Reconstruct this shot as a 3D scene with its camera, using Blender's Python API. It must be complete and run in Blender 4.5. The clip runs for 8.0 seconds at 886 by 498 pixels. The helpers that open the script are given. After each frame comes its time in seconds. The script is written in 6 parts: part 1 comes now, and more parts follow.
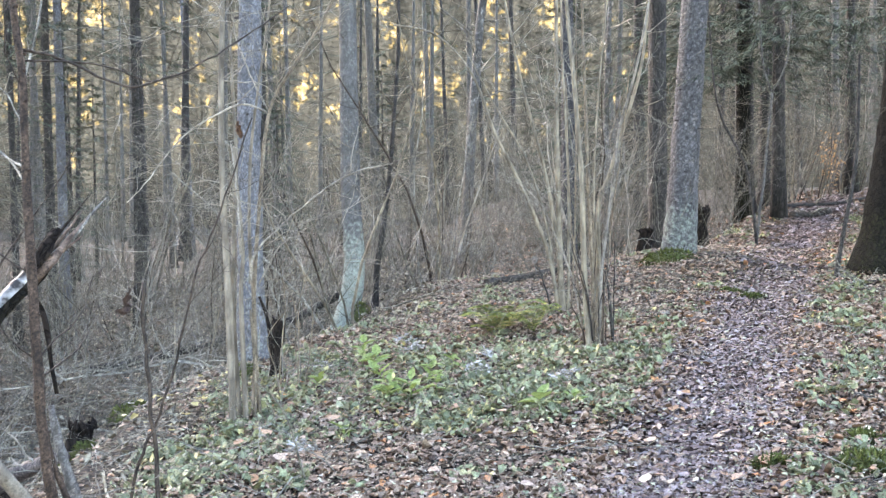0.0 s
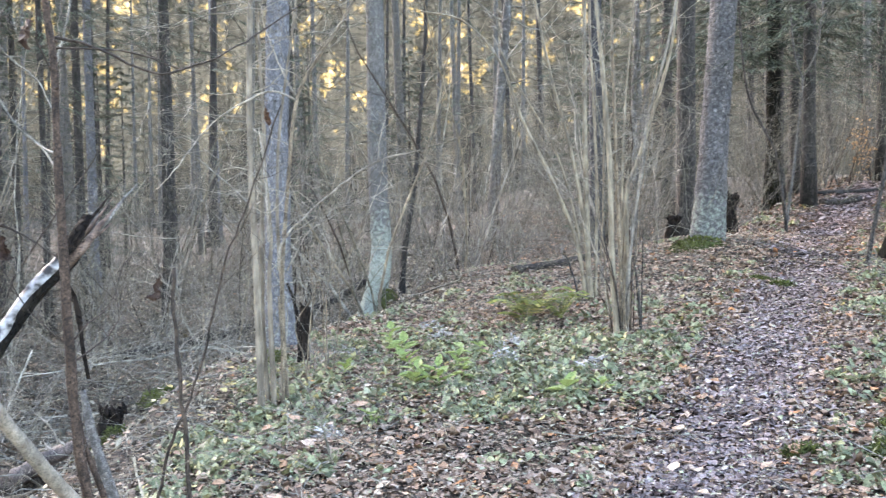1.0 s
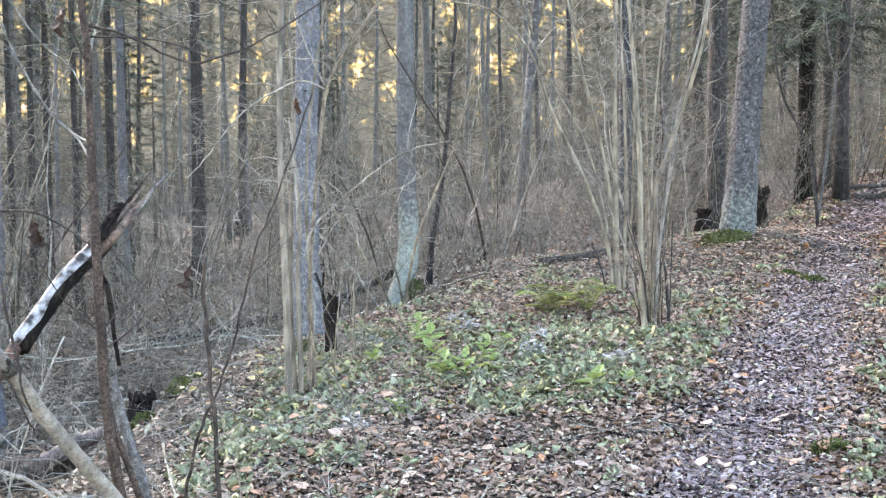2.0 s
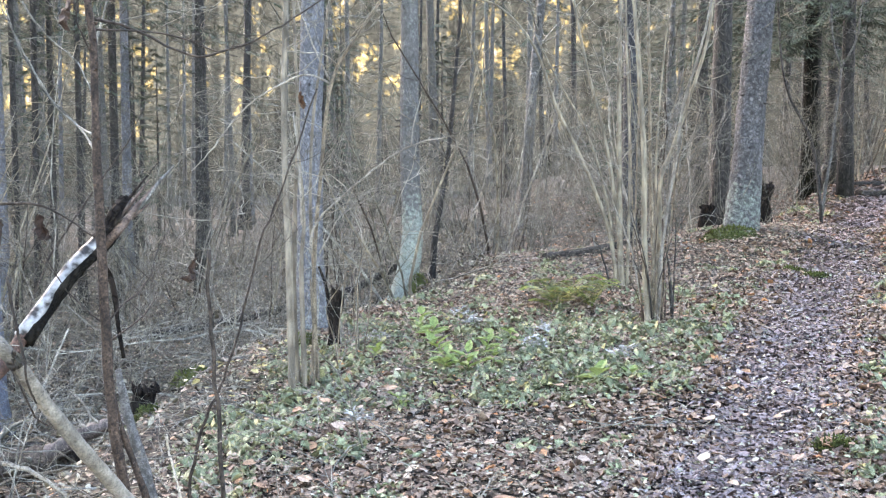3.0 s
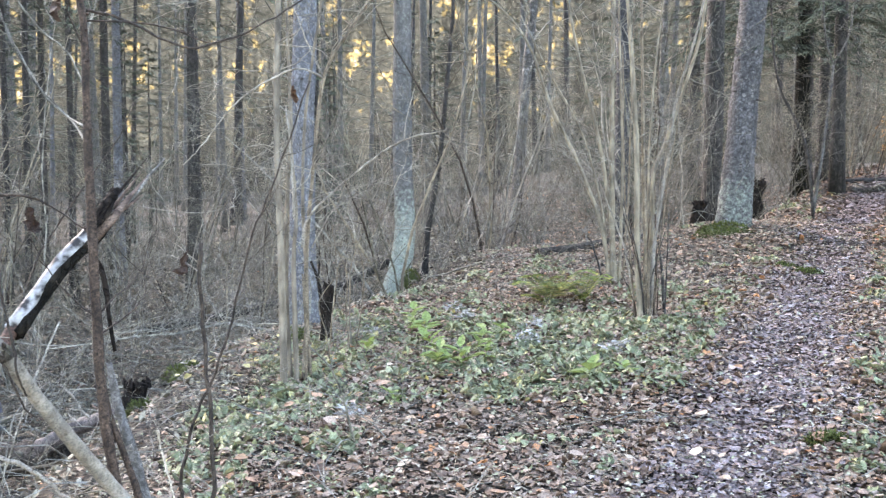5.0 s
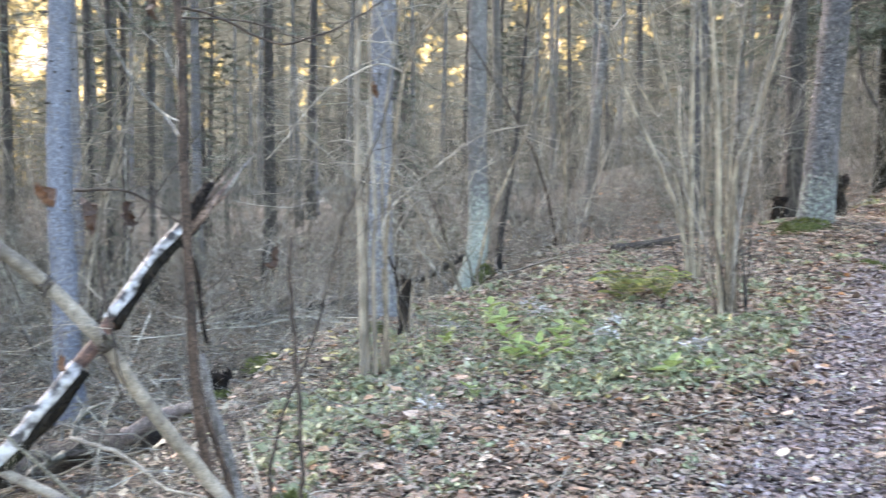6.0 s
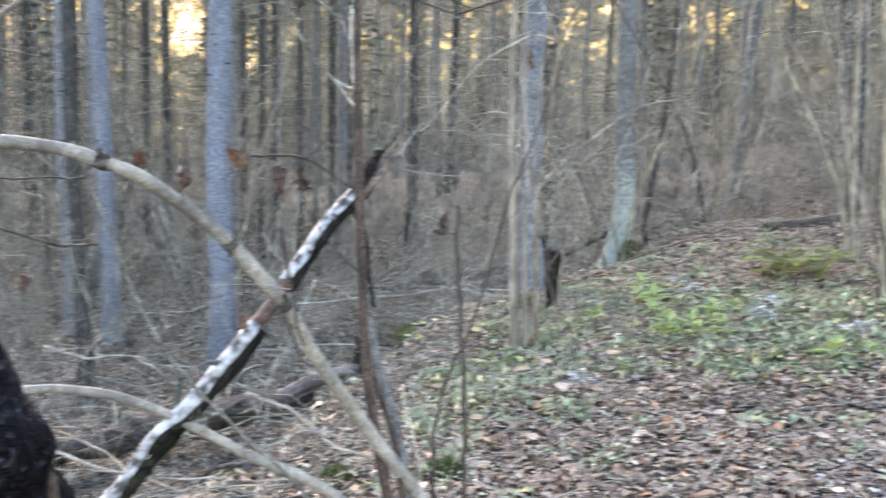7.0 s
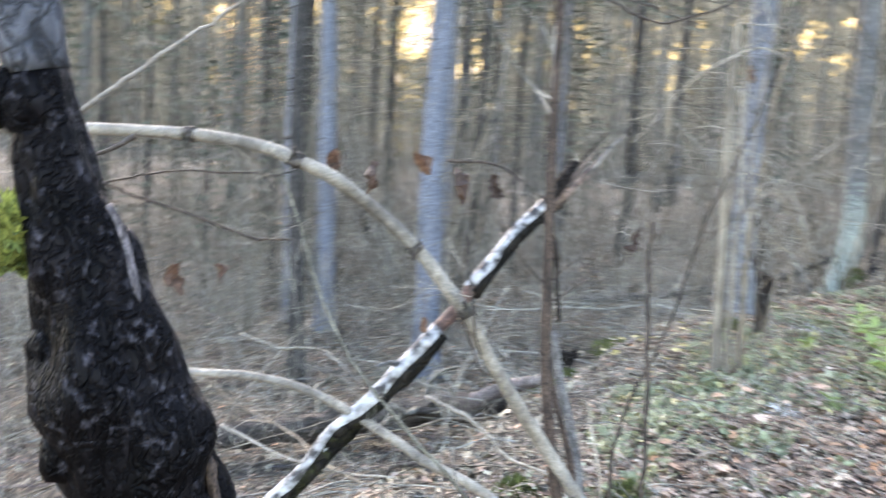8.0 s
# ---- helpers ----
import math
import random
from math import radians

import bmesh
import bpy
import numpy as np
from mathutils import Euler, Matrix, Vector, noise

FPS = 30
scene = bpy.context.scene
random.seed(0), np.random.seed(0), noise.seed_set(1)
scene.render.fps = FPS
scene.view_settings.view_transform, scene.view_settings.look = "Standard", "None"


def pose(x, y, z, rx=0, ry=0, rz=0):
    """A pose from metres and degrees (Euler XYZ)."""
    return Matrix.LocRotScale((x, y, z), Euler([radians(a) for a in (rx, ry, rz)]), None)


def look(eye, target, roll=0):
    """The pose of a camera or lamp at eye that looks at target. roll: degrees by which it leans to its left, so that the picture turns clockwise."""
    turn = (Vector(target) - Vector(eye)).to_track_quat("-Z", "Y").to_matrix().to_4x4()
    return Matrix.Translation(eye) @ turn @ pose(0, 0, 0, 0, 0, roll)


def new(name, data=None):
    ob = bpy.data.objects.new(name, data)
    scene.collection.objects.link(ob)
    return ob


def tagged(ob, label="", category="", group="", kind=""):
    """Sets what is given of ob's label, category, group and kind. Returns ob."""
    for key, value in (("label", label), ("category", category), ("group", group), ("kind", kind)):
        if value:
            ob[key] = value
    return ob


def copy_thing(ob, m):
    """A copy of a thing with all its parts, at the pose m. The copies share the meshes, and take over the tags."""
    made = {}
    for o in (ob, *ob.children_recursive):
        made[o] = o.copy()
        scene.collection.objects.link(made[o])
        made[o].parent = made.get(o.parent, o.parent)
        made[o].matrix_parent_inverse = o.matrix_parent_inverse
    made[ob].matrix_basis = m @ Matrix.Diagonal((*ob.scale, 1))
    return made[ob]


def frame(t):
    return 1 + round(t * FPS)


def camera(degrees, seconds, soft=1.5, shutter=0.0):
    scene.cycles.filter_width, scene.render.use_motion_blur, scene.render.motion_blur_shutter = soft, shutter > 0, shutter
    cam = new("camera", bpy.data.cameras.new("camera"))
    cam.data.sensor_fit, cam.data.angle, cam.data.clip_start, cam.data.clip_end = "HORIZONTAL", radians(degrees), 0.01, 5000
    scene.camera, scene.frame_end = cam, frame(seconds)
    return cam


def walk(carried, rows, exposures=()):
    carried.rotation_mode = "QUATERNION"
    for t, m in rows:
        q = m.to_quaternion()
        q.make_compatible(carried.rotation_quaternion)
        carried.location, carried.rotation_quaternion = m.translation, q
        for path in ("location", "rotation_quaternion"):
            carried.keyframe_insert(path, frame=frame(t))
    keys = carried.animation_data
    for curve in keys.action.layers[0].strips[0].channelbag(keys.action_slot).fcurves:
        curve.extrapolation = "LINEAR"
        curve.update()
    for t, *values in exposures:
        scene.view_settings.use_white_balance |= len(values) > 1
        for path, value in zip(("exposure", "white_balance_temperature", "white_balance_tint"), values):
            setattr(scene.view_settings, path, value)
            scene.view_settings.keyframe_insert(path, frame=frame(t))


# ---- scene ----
cam = camera(46.3, 8.0, 1.25, 0.85)
PATH = [
    (0, (0.025, 0.256, 1.345), (0.018, 2.254, 1.252), -0.8),
    (0.5, (0.02, 0.255, 1.344), (-0.007, 2.252, 1.233), -0.8),
    (1, (0.018, 0.261, 1.344), (-0.04, 2.257, 1.227), -0.8),
    (1.5, (0.014, 0.266, 1.344), (-0.082, 2.26, 1.218), -0.7),
    (3, (0.008, 0.261, 1.346), (-0.108, 2.252, 1.201), 0.0),
    (3.5, (0.01, 0.266, 1.344), (-0.092, 2.258, 1.195), -0.1),
    (4, (0.011, 0.27, 1.343), (-0.074, 2.263, 1.196), 0.1),
    (5.5, (-0.008, 0.269, 1.334), (-0.147, 2.258, 1.177), 0.3),
    (6, (-0.05, 0.269, 1.336), (-0.284, 2.249, 1.174), 0.2),
    (6.5, (-0.104, 0.261, 1.326), (-0.436, 2.226, 1.152), 0.8),
    (7, (-0.142, 0.246, 1.318), (-0.63, 2.174, 1.106), 0.8),
    (7.5, (-0.142, 0.249, 1.318), (-0.795, 2.129, 1.122), 0.1),
    (8, (-0.084, 0.312, 1.327), (-0.959, 2.098, 1.114), 3.3),
]
walk(cam, [(t, look(eye, aim, roll)) for t, eye, aim, roll in PATH], [(0.0, 4.09, 6900, 22), (7.5, 4.05, 6900, 22), (8.0, 4.22, 6900, 22)])

# ---------------------------------------------------------------- light and sky
world = bpy.data.worlds.new("world")
scene.world = world
world.use_nodes = True
wn = world.node_tree
sky = wn.nodes.new("ShaderNodeTexSky")
sky.sky_type = "NISHITA"
sky.sun_disc = False
sky.sun_elevation, sky.sun_rotation = radians(14), radians(-40)
wn.links.new(sky.outputs[0], wn.nodes["Background"].inputs[0])
wn.nodes["Background"].inputs[1].default_value = 0.15

sun = new("sun", bpy.data.lights.new("sun", "SUN"))
sun.data.energy, sun.data.angle, sun.data.color = 1.2, radians(14), (1.0, 0.93, 0.82)
sun.matrix_world = look((-22, 26, 20), (0, 6, 0))

# ---------------------------------------------------------------- materials
def node_mat(name, rough=0.85):
    m = bpy.data.materials.new(name)
    m.use_nodes = True
    b = m.node_tree.nodes["Principled BSDF"]
    b.inputs["Roughness"].default_value = rough
    b.inputs["Specular IOR Level"].default_value = 0.25
    return m, m.node_tree.nodes, m.node_tree.links, b


def ramp(nodes, stops, interp="LINEAR"):
    r = nodes.new("ShaderNodeValToRGB")
    r.color_ramp.interpolation = interp
    e = r.color_ramp.elements
    while len(e) < len(stops):
        e.new(0.5)
    for k, (pos, col) in zip(e, stops):
        k.position, k.color = pos, (*col, 1)
    return r


def noise_tex(nodes, links, coord, scale, detail=4, stretch=(1, 1, 1)):
    mp = nodes.new("ShaderNodeMapping")
    mp.inputs["Scale"].default_value = stretch
    links.new(coord, mp.inputs[0])
    n = nodes.new("ShaderNodeTexNoise")
    n.inputs["Scale"].default_value, n.inputs["Detail"].default_value = scale, detail
    links.new(mp.outputs[0], n.inputs[0])
    return n


def mix(nodes, links, fac, a, b, mode="MIX"):
    m = nodes.new("ShaderNodeMix")
    m.data_type, m.blend_type = "RGBA", mode
    for sock, v in ((m.inputs[0], fac), (m.inputs[6], a), (m.inputs[7], b)):
        if isinstance(v, bpy.types.NodeSocket):
            links.new(v, sock)
        else:
            sock.default_value = v if isinstance(v, (int, float)) else (*v, 1)
    return m.outputs[2]


def bump(nodes, links, b, height, strength, dist):
    n = nodes.new("ShaderNodeBump")
    n.inputs["Strength"].default_value, n.inputs["Distance"].default_value = strength, dist
    links.new(height, n.inputs["Height"])
    links.new(n.outputs[0], b.inputs["Normal"])


def bark(name, dark, light, lichen=None, amount=0.0, low=0.0, scale=14, stretch=(1, 1, 0.35), depth=0.012, rough=0.9, patch=3.0, gloss=0.25, crack=0.2, blotch=0.18):
    """Bark: ridged grain, coarse patches, and lichen that thins out above the height low (metres, object space). In
    M_BLACK the lichen slot paints wet gloss flecks.
    """
    m, nodes, links, b = node_mat(name, rough)
    b.inputs["Specular IOR Level"].default_value = gloss
    co = nodes.new("ShaderNodeTexCoord").outputs["Object"]
    fine = noise_tex(nodes, links, co, scale * 2.2, 8, stretch)
    warp = noise_tex(nodes, links, co, scale * 1.3, 4)
    wob = nodes.new("ShaderNodeVectorMath")
    wob.operation = "MULTIPLY_ADD"
    wob.inputs[1].default_value = (0.09, 0.09, 0.09)
    links.new(warp.outputs["Color"], wob.inputs[0])
    links.new(co, wob.inputs[2])
    mp = nodes.new("ShaderNodeMapping")
    mp.inputs["Scale"].default_value = stretch
    links.new(wob.outputs[0], mp.inputs[0])
    vor = nodes.new("ShaderNodeTexVoronoi")
    vor.feature = "DISTANCE_TO_EDGE"
    vor.inputs["Scale"].default_value = scale * 2.6
    links.new(mp.outputs[0], vor.inputs[0])
    edge = ramp(nodes, [(0.0, (crack, crack, crack)), (0.2, (1, 1, 1))])
    links.new(vor.outputs["Distance"], edge.inputs[0])
    col = ramp(nodes, [(0.3, dark), (0.68, light)])
    links.new(fine.outputs[0], col.inputs[0])
    out = mix(nodes, links, edge.outputs[0], [k * 0.6 for k in dark], col.outputs[0])
    big = noise_tex(nodes, links, co, patch, 3)
    tone = ramp(nodes, [(0.35, (1 - blotch, 1 - blotch, 1 - blotch)), (0.65, (1.1, 1.09, 1.07))])
    links.new(big.outputs[0], tone.inputs[0])
    out = mix(nodes, links, 1.0, out, tone.outputs[0], "MULTIPLY")
    if lichen:
        spots = noise_tex(nodes, links, co, patch * 8, 9)
        sep = nodes.new("ShaderNodeSeparateXYZ")
        links.new(co, sep.inputs[0])
        fall = nodes.new("ShaderNodeMapRange")
        fall.inputs[1].default_value, fall.inputs[2].default_value = low * 0.6, low * 1.5
        fall.inputs[3].default_value, fall.inputs[4].default_value = amount, amount - 0.42
        links.new(sep.outputs[2], fall.inputs[0])
        add = nodes.new("ShaderNodeMath")
        links.new(spots.outputs[0], add.inputs[0])
        links.new(fall.outputs[0], add.inputs[1])
        cut = ramp(nodes, [(0.52, (0, 0, 0)), (0.82, (0.85, 0.85, 0.85))])
        links.new(add.outputs[0], cut.inputs[0])
        crust = mix(nodes, links, 0.75, lichen, edge.outputs[0], "MULTIPLY")
        out = mix(nodes, links, cut.outputs[0], out, crust)
    links.new(out, b.inputs["Base Color"])
    h = mix(nodes, links, 0.5, edge.outputs[0], fine.outputs[0])
    bump(nodes, links, b, h, 0.8, depth)
    return m


def leafy(name, stops, rough=0.7, per_object=False, thin=0.0):
    """Leaves whose tint differs from leaf to leaf."""
    m, nodes, links, b = node_mat(name, rough)
    if per_object:
        rnd = nodes.new("ShaderNodeObjectInfo").outputs["Random"]
    else:
        rnd = nodes.new("ShaderNodeNewGeometry").outputs["Random Per Island"]
    r = ramp(nodes, stops, "LINEAR")
    links.new(rnd, r.inputs[0])
    co = nodes.new("ShaderNodeTexCoord").outputs["Object"]
    n = noise_tex(nodes, links, co, 60, 3)
    t = ramp(nodes, [(0.3, (0.7, 0.68, 0.66)), (0.7, (1.2, 1.18, 1.12))])
    links.new(n.outputs[0], t.inputs[0])
    out = mix(nodes, links, 1.0, r.outputs[0], t.outputs[0], "MULTIPLY")
    spots = noise_tex(nodes, links, co, 210, 2)
    pits = ramp(nodes, [(0.34, (0.5, 0.48, 0.46)), (0.5, (1, 1, 1)), (0.66, (1.25, 1.24, 1.22))])
    links.new(spots.outputs[0], pits.inputs[0])
    out = mix(nodes, links, 1.0, out, pits.outputs[0], "MULTIPLY")
    bump(nodes, links, b, n.outputs[0], 0.5, 0.01)
    links.new(out, b.inputs["Base Color"])
    b.inputs["Transmission Weight"].default_value = 0.0
    if thin:
        tr = nodes.new("ShaderNodeBsdfTranslucent")
        links.new(out, tr.inputs[0])
        ms = nodes.new("ShaderNodeMixShader")
        ms.inputs[0].default_value = thin
        links.new(b.outputs[0], ms.inputs[1])
        links.new(tr.outputs[0], ms.inputs[2])
        links.new(ms.outputs[0], nodes["Material Output"].inputs[0])
    return m


def plain_wood(name, dark, light, scale=9, stretch=(1, 1, 0.2), rough=0.8, depth=0.003, pores=1.0):
    m, nodes, links, b = node_mat(name, rough)
    co = nodes.new("ShaderNodeTexCoord").outputs["Object"]
    n = noise_tex(nodes, links, co, scale * 3, 6, stretch)
    big = noise_tex(nodes, links, co, scale * 0.5, 3)
    r = ramp(nodes, [(0.32, dark), (0.68, light)])
    links.new(n.outputs[0], r.inputs[0])
    t = ramp(nodes, [(0.35, (0.55, 0.55, 0.55)), (0.65, (1.2, 1.2, 1.17))])
    links.new(big.outputs[0], t.inputs[0])
    out = mix(nodes, links, 1.0, r.outputs[0], t.outputs[0], "MULTIPLY")
    # fine pores and scurf
    fine = noise_tex(nodes, links, co, 190, 3)
    dots = ramp(nodes, [(0.36, (0.38, 0.37, 0.36)), (0.47, (0.95, 0.95, 0.95)), (0.56, (1.0, 1.0, 1.0)), (0.68, (1.6, 1.55, 1.5))])
    links.new(fine.outputs[0], dots.inputs[0])
    links.new(mix(nodes, links, pores, out, dots.outputs[0], "MULTIPLY"), b.inputs["Base Color"])
    bump(nodes, links, b, mix(nodes, links, 0.5, n.outputs[0], fine.outputs[0]), 0.8, depth)
    return m


def birch_bark(name, white=0.455):
    m, nodes, links, b = node_mat(name, 0.6)
    co = nodes.new("ShaderNodeTexCoord").outputs["Object"]
    peel = noise_tex(nodes, links, co, 30, 12)
    cut = ramp(nodes, [(white - 0.06, (0.022, 0.019, 0.017)), (white + 0.02, (0.13, 0.122, 0.115)), (0.56, (0.235, 0.228, 0.22)), (0.72, (0.37, 0.362, 0.352))])
    links.new(peel.outputs[0], cut.inputs[0])
    links.new(cut.outputs[0], b.inputs["Base Color"])
    bump(nodes, links, b, peel.outputs[0], 0.7, 0.006)
    return m


M_SPRUCE = bark("spruce_bark", (0.07, 0.07, 0.075), (0.19, 0.195, 0.215), (0.3, 0.33, 0.28), 0.0, 1.1, 16, (1, 1, 0.5), 0.014)
M_SPRUCE_LICHEN = bark("spruce_bark_lichen", (0.0612, 0.0578, 0.056), (0.1275, 0.1249, 0.1216), (0.285, 0.32, 0.27), 0.38, 0.9, 18, (1, 1, 0.5), 0.012, crack=0.5)
# skylight's blue is mixed into this bark colour, and slightly into M_SPRUCE
M_SPRUCE_BLUE = bark("skylight_blue_spruce_bark", (0.08, 0.087, 0.105), (0.195, 0.21, 0.25), None, 0, 0, 18, (1, 1, 0.9), 0.014)
M_SPRUCE_OLD = bark("old_spruce_bark", (0.039, 0.0367, 0.0367), (0.1443, 0.142, 0.1443), (0.24, 0.275, 0.235), 0.15, 0.62, 13, (1, 1, 0.8), 0.05, crack=0.32)
M_FARBARK = bark("greyish_brown_spruce_bark", (0.055, 0.052, 0.047), (0.15, 0.143, 0.13), None, 0, 0, 12, (1, 1, 0.4), 0.014)
M_GREYBARK = bark("mottled_grey_bark", (0.0124, 0.0124, 0.0143), (0.0806, 0.0818, 0.0899), None, 0, 0, 14, (1, 1, 0.4), 0.015)
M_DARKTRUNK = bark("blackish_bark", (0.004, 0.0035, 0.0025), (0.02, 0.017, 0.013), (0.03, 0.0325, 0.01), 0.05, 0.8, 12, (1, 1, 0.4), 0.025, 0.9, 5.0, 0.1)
M_DARKBARK = bark("dark_bark", (0.014, 0.0125, 0.0115), (0.066, 0.06, 0.054), None, 0, 0, 12, (1, 1, 0.3), 0.02)
# blue-grey flecks in the lichen slot are wet highlights painted into the colour
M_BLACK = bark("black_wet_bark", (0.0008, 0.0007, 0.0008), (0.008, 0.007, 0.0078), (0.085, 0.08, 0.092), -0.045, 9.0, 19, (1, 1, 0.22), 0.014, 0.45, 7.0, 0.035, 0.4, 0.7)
M_ROT = bark("rotten_wood", (0.005, 0.004, 0.0035), (0.034, 0.026, 0.021), None, 0, 0, 14, (1, 1, 0.2), 0.03, 0.95, 6.0, 0.1)
M_HAZEL = plain_wood("hazel_bark", (0.09209, 0.07596, 0.05732), (0.2036, 0.1728, 0.1339), 12, (1, 1, 0.2), pores=0.3)
M_HAZEL_BROWN = plain_wood("brownish_hazel_bark", (0.095, 0.0788, 0.0568), (0.2376, 0.202, 0.147), 12, (1, 1, 0.2), pores=0.4)
M_REDWOOD = plain_wood("red_stripped_wood", (0.018, 0.01, 0.008), (0.085, 0.047, 0.034), 12, (1, 1, 1))
M_POLE = plain_wood("pale_pole_bark", (0.12, 0.104, 0.084), (0.22, 0.196, 0.164), 16, (1, 1, 1), pores=0.55)
M_STEM = plain_wood("brown_stem_bark", (0.013, 0.0078, 0.0056), (0.074, 0.049, 0.035), 34, (1, 1, 0.8), 0.8, 0.006)
M_GREYWOOD = plain_wood("weathered_grey_wood", (0.05, 0.045, 0.04), (0.24, 0.225, 0.205), 26, (1, 1, 0.15), 0.85, 0.006)
M_SPLINTER = plain_wood("torn_wood", (0.028, 0.018, 0.014), (0.155, 0.11, 0.087), 26, (0.4, 0.4, 0.4), 0.8, 0.006)
M_TWIG = plain_wood("grey_twig", (0.0587, 0.055, 0.0468), (0.2812, 0.2662, 0.228), 6, (1, 1, 1))
M_TWIGPALE = plain_wood("pale_twig", (0.13, 0.113, 0.092), (0.31, 0.277, 0.235), 6, (1, 1, 1))
M_TWIGDARK = plain_wood("dark_twig", (0.0457, 0.0411, 0.0316), (0.18, 0.1678, 0.1296), 6, (1, 1, 1))
M_SHOOT = plain_wood("dark_shoot_bark", (0.0117, 0.0084, 0.0065), (0.065, 0.0481, 0.0364), 20, (1, 1, 0.5))
M_DEADGREY = bark("grey_dead_bark", (0.0725, 0.0682, 0.0638), (0.2465, 0.2364, 0.2248), None, 0, 0, 30, (1, 1, 0.4), 0.008)
M_BARE = plain_wood("bare_greyish_wood", (0.028, 0.0232, 0.024), (0.136, 0.1144, 0.112), 40, (1, 1, 0.3), 0.7, 0.006)
M_BIRCH = birch_bark("birch_bark")
M_BIRCH_OLD = bark("old_birch_bark", (0.05, 0.046, 0.042), (0.17, 0.165, 0.16), (0.5, 0.49, 0.47), -0.02, 9.0, 10, (1, 1, 0.5), 0.02, 0.8, 1.2)
M_NEEDLE = leafy("spruce_needles", [(0, (0.022, 0.033, 0.024)), (0.5, (0.042, 0.058, 0.042)), (1, (0.08, 0.1, 0.07))], 0.95)
M_LITTER = leafy("fallen_leaves", [(0, (0.06614, 0.0424, 0.03089)), (0.3, (0.1709, 0.1124, 0.08071)), (0.65, (0.2591, 0.1855, 0.1395)), (0.93, (0.3197, 0.2512, 0.1993)), (0.975, (0.4189, 0.1908, 0.07971)), (1, (0.3969, 0.3392, 0.289))], 0.75)
M_TRAIL = leafy("trodden_leaves", [(0, (0.0314, 0.023, 0.0219)), (0.25, (0.117, 0.0846, 0.0794)), (0.6, (0.232, 0.1818, 0.1777)), (0.95, (0.3135, 0.2633, 0.2612)), (1, (0.3762, 0.3396, 0.3344))], 0.5)
M_HOLLOW = leafy("hollow_leaf_scraps", [(0, (0.02, 0.0163, 0.0125)), (0.4, (0.1, 0.0875, 0.0625)), (0.8, (0.2313, 0.2063, 0.15)), (1, (0.325, 0.3, 0.2313))], 0.7)
M_CRUMB = leafy("leaf_crumbs", [(0, (0.0784, 0.056, 0.0426)), (0.4, (0.2128, 0.1624, 0.1254)), (0.7, (0.336, 0.2744, 0.224)), (0.85, (0.2576, 0.2912, 0.1792)), (1, (0.4704, 0.4256, 0.3584))], 0.7)
M_LOG = bark("rotting_log_bark", (0.018, 0.0145, 0.012), (0.105, 0.088, 0.073), (0.07, 0.085, 0.035), -0.06, 5.0, 12, (1, 1, 1), 0.03)
M_LEAF_ONE = leafy("single_fallen_leaf", [(0, (0.115, 0.069, 0.046)), (0.35, (0.299, 0.184, 0.115)), (0.6, (0.368, 0.2875, 0.23)), (0.8, (0.27, 0.15, 0.08)), (1, (0.5175, 0.437, 0.345))], 0.6, True)
M_HERB = leafy("herb_leaves", [(0, (0.08415, 0.0961, 0.0546)), (0.5, (0.1742, 0.2021, 0.118)), (0.9, (0.2704, 0.3004, 0.1803)), (0.955, (0.4326, 0.3824, 0.1639)), (1, (0.3124, 0.3387, 0.2403))], 0.5, False, 0.25)
M_LIME = leafy("lime_leaves", [(0, (0.1053, 0.1606, 0.05192)), (0.6, (0.2107, 0.2809, 0.09345)), (1, (0.3792, 0.3812, 0.1246))], 0.5, False, 0.35)
M_FERN = leafy("fern_fronds", [(0, (0.07813, 0.1062, 0.02482)), (0.65, (0.172, 0.2048, 0.04964)), (0.85, (0.25, 0.2578, 0.06383)), (1, (0.3515, 0.3261, 0.0851))], 0.6, False, 0.3)
M_DRYLEAF = leafy("withered_hanging_leaf", [(0, (0.0248, 0.0154, 0.0116)), (0.7, (0.0715, 0.0473, 0.0363)), (1, (0.11, 0.055, 0.0275))], 0.7, True, 0.2)
M_GOLD = leafy("golden_leaves", [(0, (0.1, 0.1, 0.02)), (0.5, (0.21, 0.17, 0.035)), (1, (0.3, 0.23, 0.06))], 0.6, False, 0.4)
M_YELLOW = leafy("fallen_yellow_leaf", [(0, (0.225, 0.18, 0.0675)), (0.6, (0.3375, 0.285, 0.105)), (1, (0.375, 0.345, 0.195))], 0.6, True)
M_ORANGE = leafy("fallen_orange_leaf", [(0, (0.26, 0.09, 0.035)), (1, (0.42, 0.17, 0.06))], 0.6, True)
# low sun's orange is put into this leaf colour
M_COPPER = leafy("copper_leaves", [(0, (0.32, 0.176, 0.08)), (1, (0.544, 0.384, 0.216))], 0.6, False, 0.4)
M_HAZEL_DARK = plain_wood("dark_hazel_bark", (0.08, 0.062, 0.0432), (0.21, 0.17, 0.1215), 20, (1, 1, 0.3))
M_STRAW = leafy("dry_stalks", [(0, (0.1904, 0.1568, 0.112)), (1, (0.448, 0.4032, 0.3248))], 0.8)
M_ASH = leafy("ashen_dead_leaves", [(0, (0.184, 0.1782, 0.1782)), (1, (0.483, 0.483, 0.483))], 0.8)
M_TUFT = leafy("yellow_green_moss", [(0, (0.08, 0.1, 0.02)), (1, (0.22, 0.24, 0.06))], 0.95)
M_SCALE = leafy("bark_scales", [(0, (0.05, 0.047, 0.046)), (0.5, (0.105, 0.1, 0.1)), (1, (0.17, 0.168, 0.168))], 0.9)
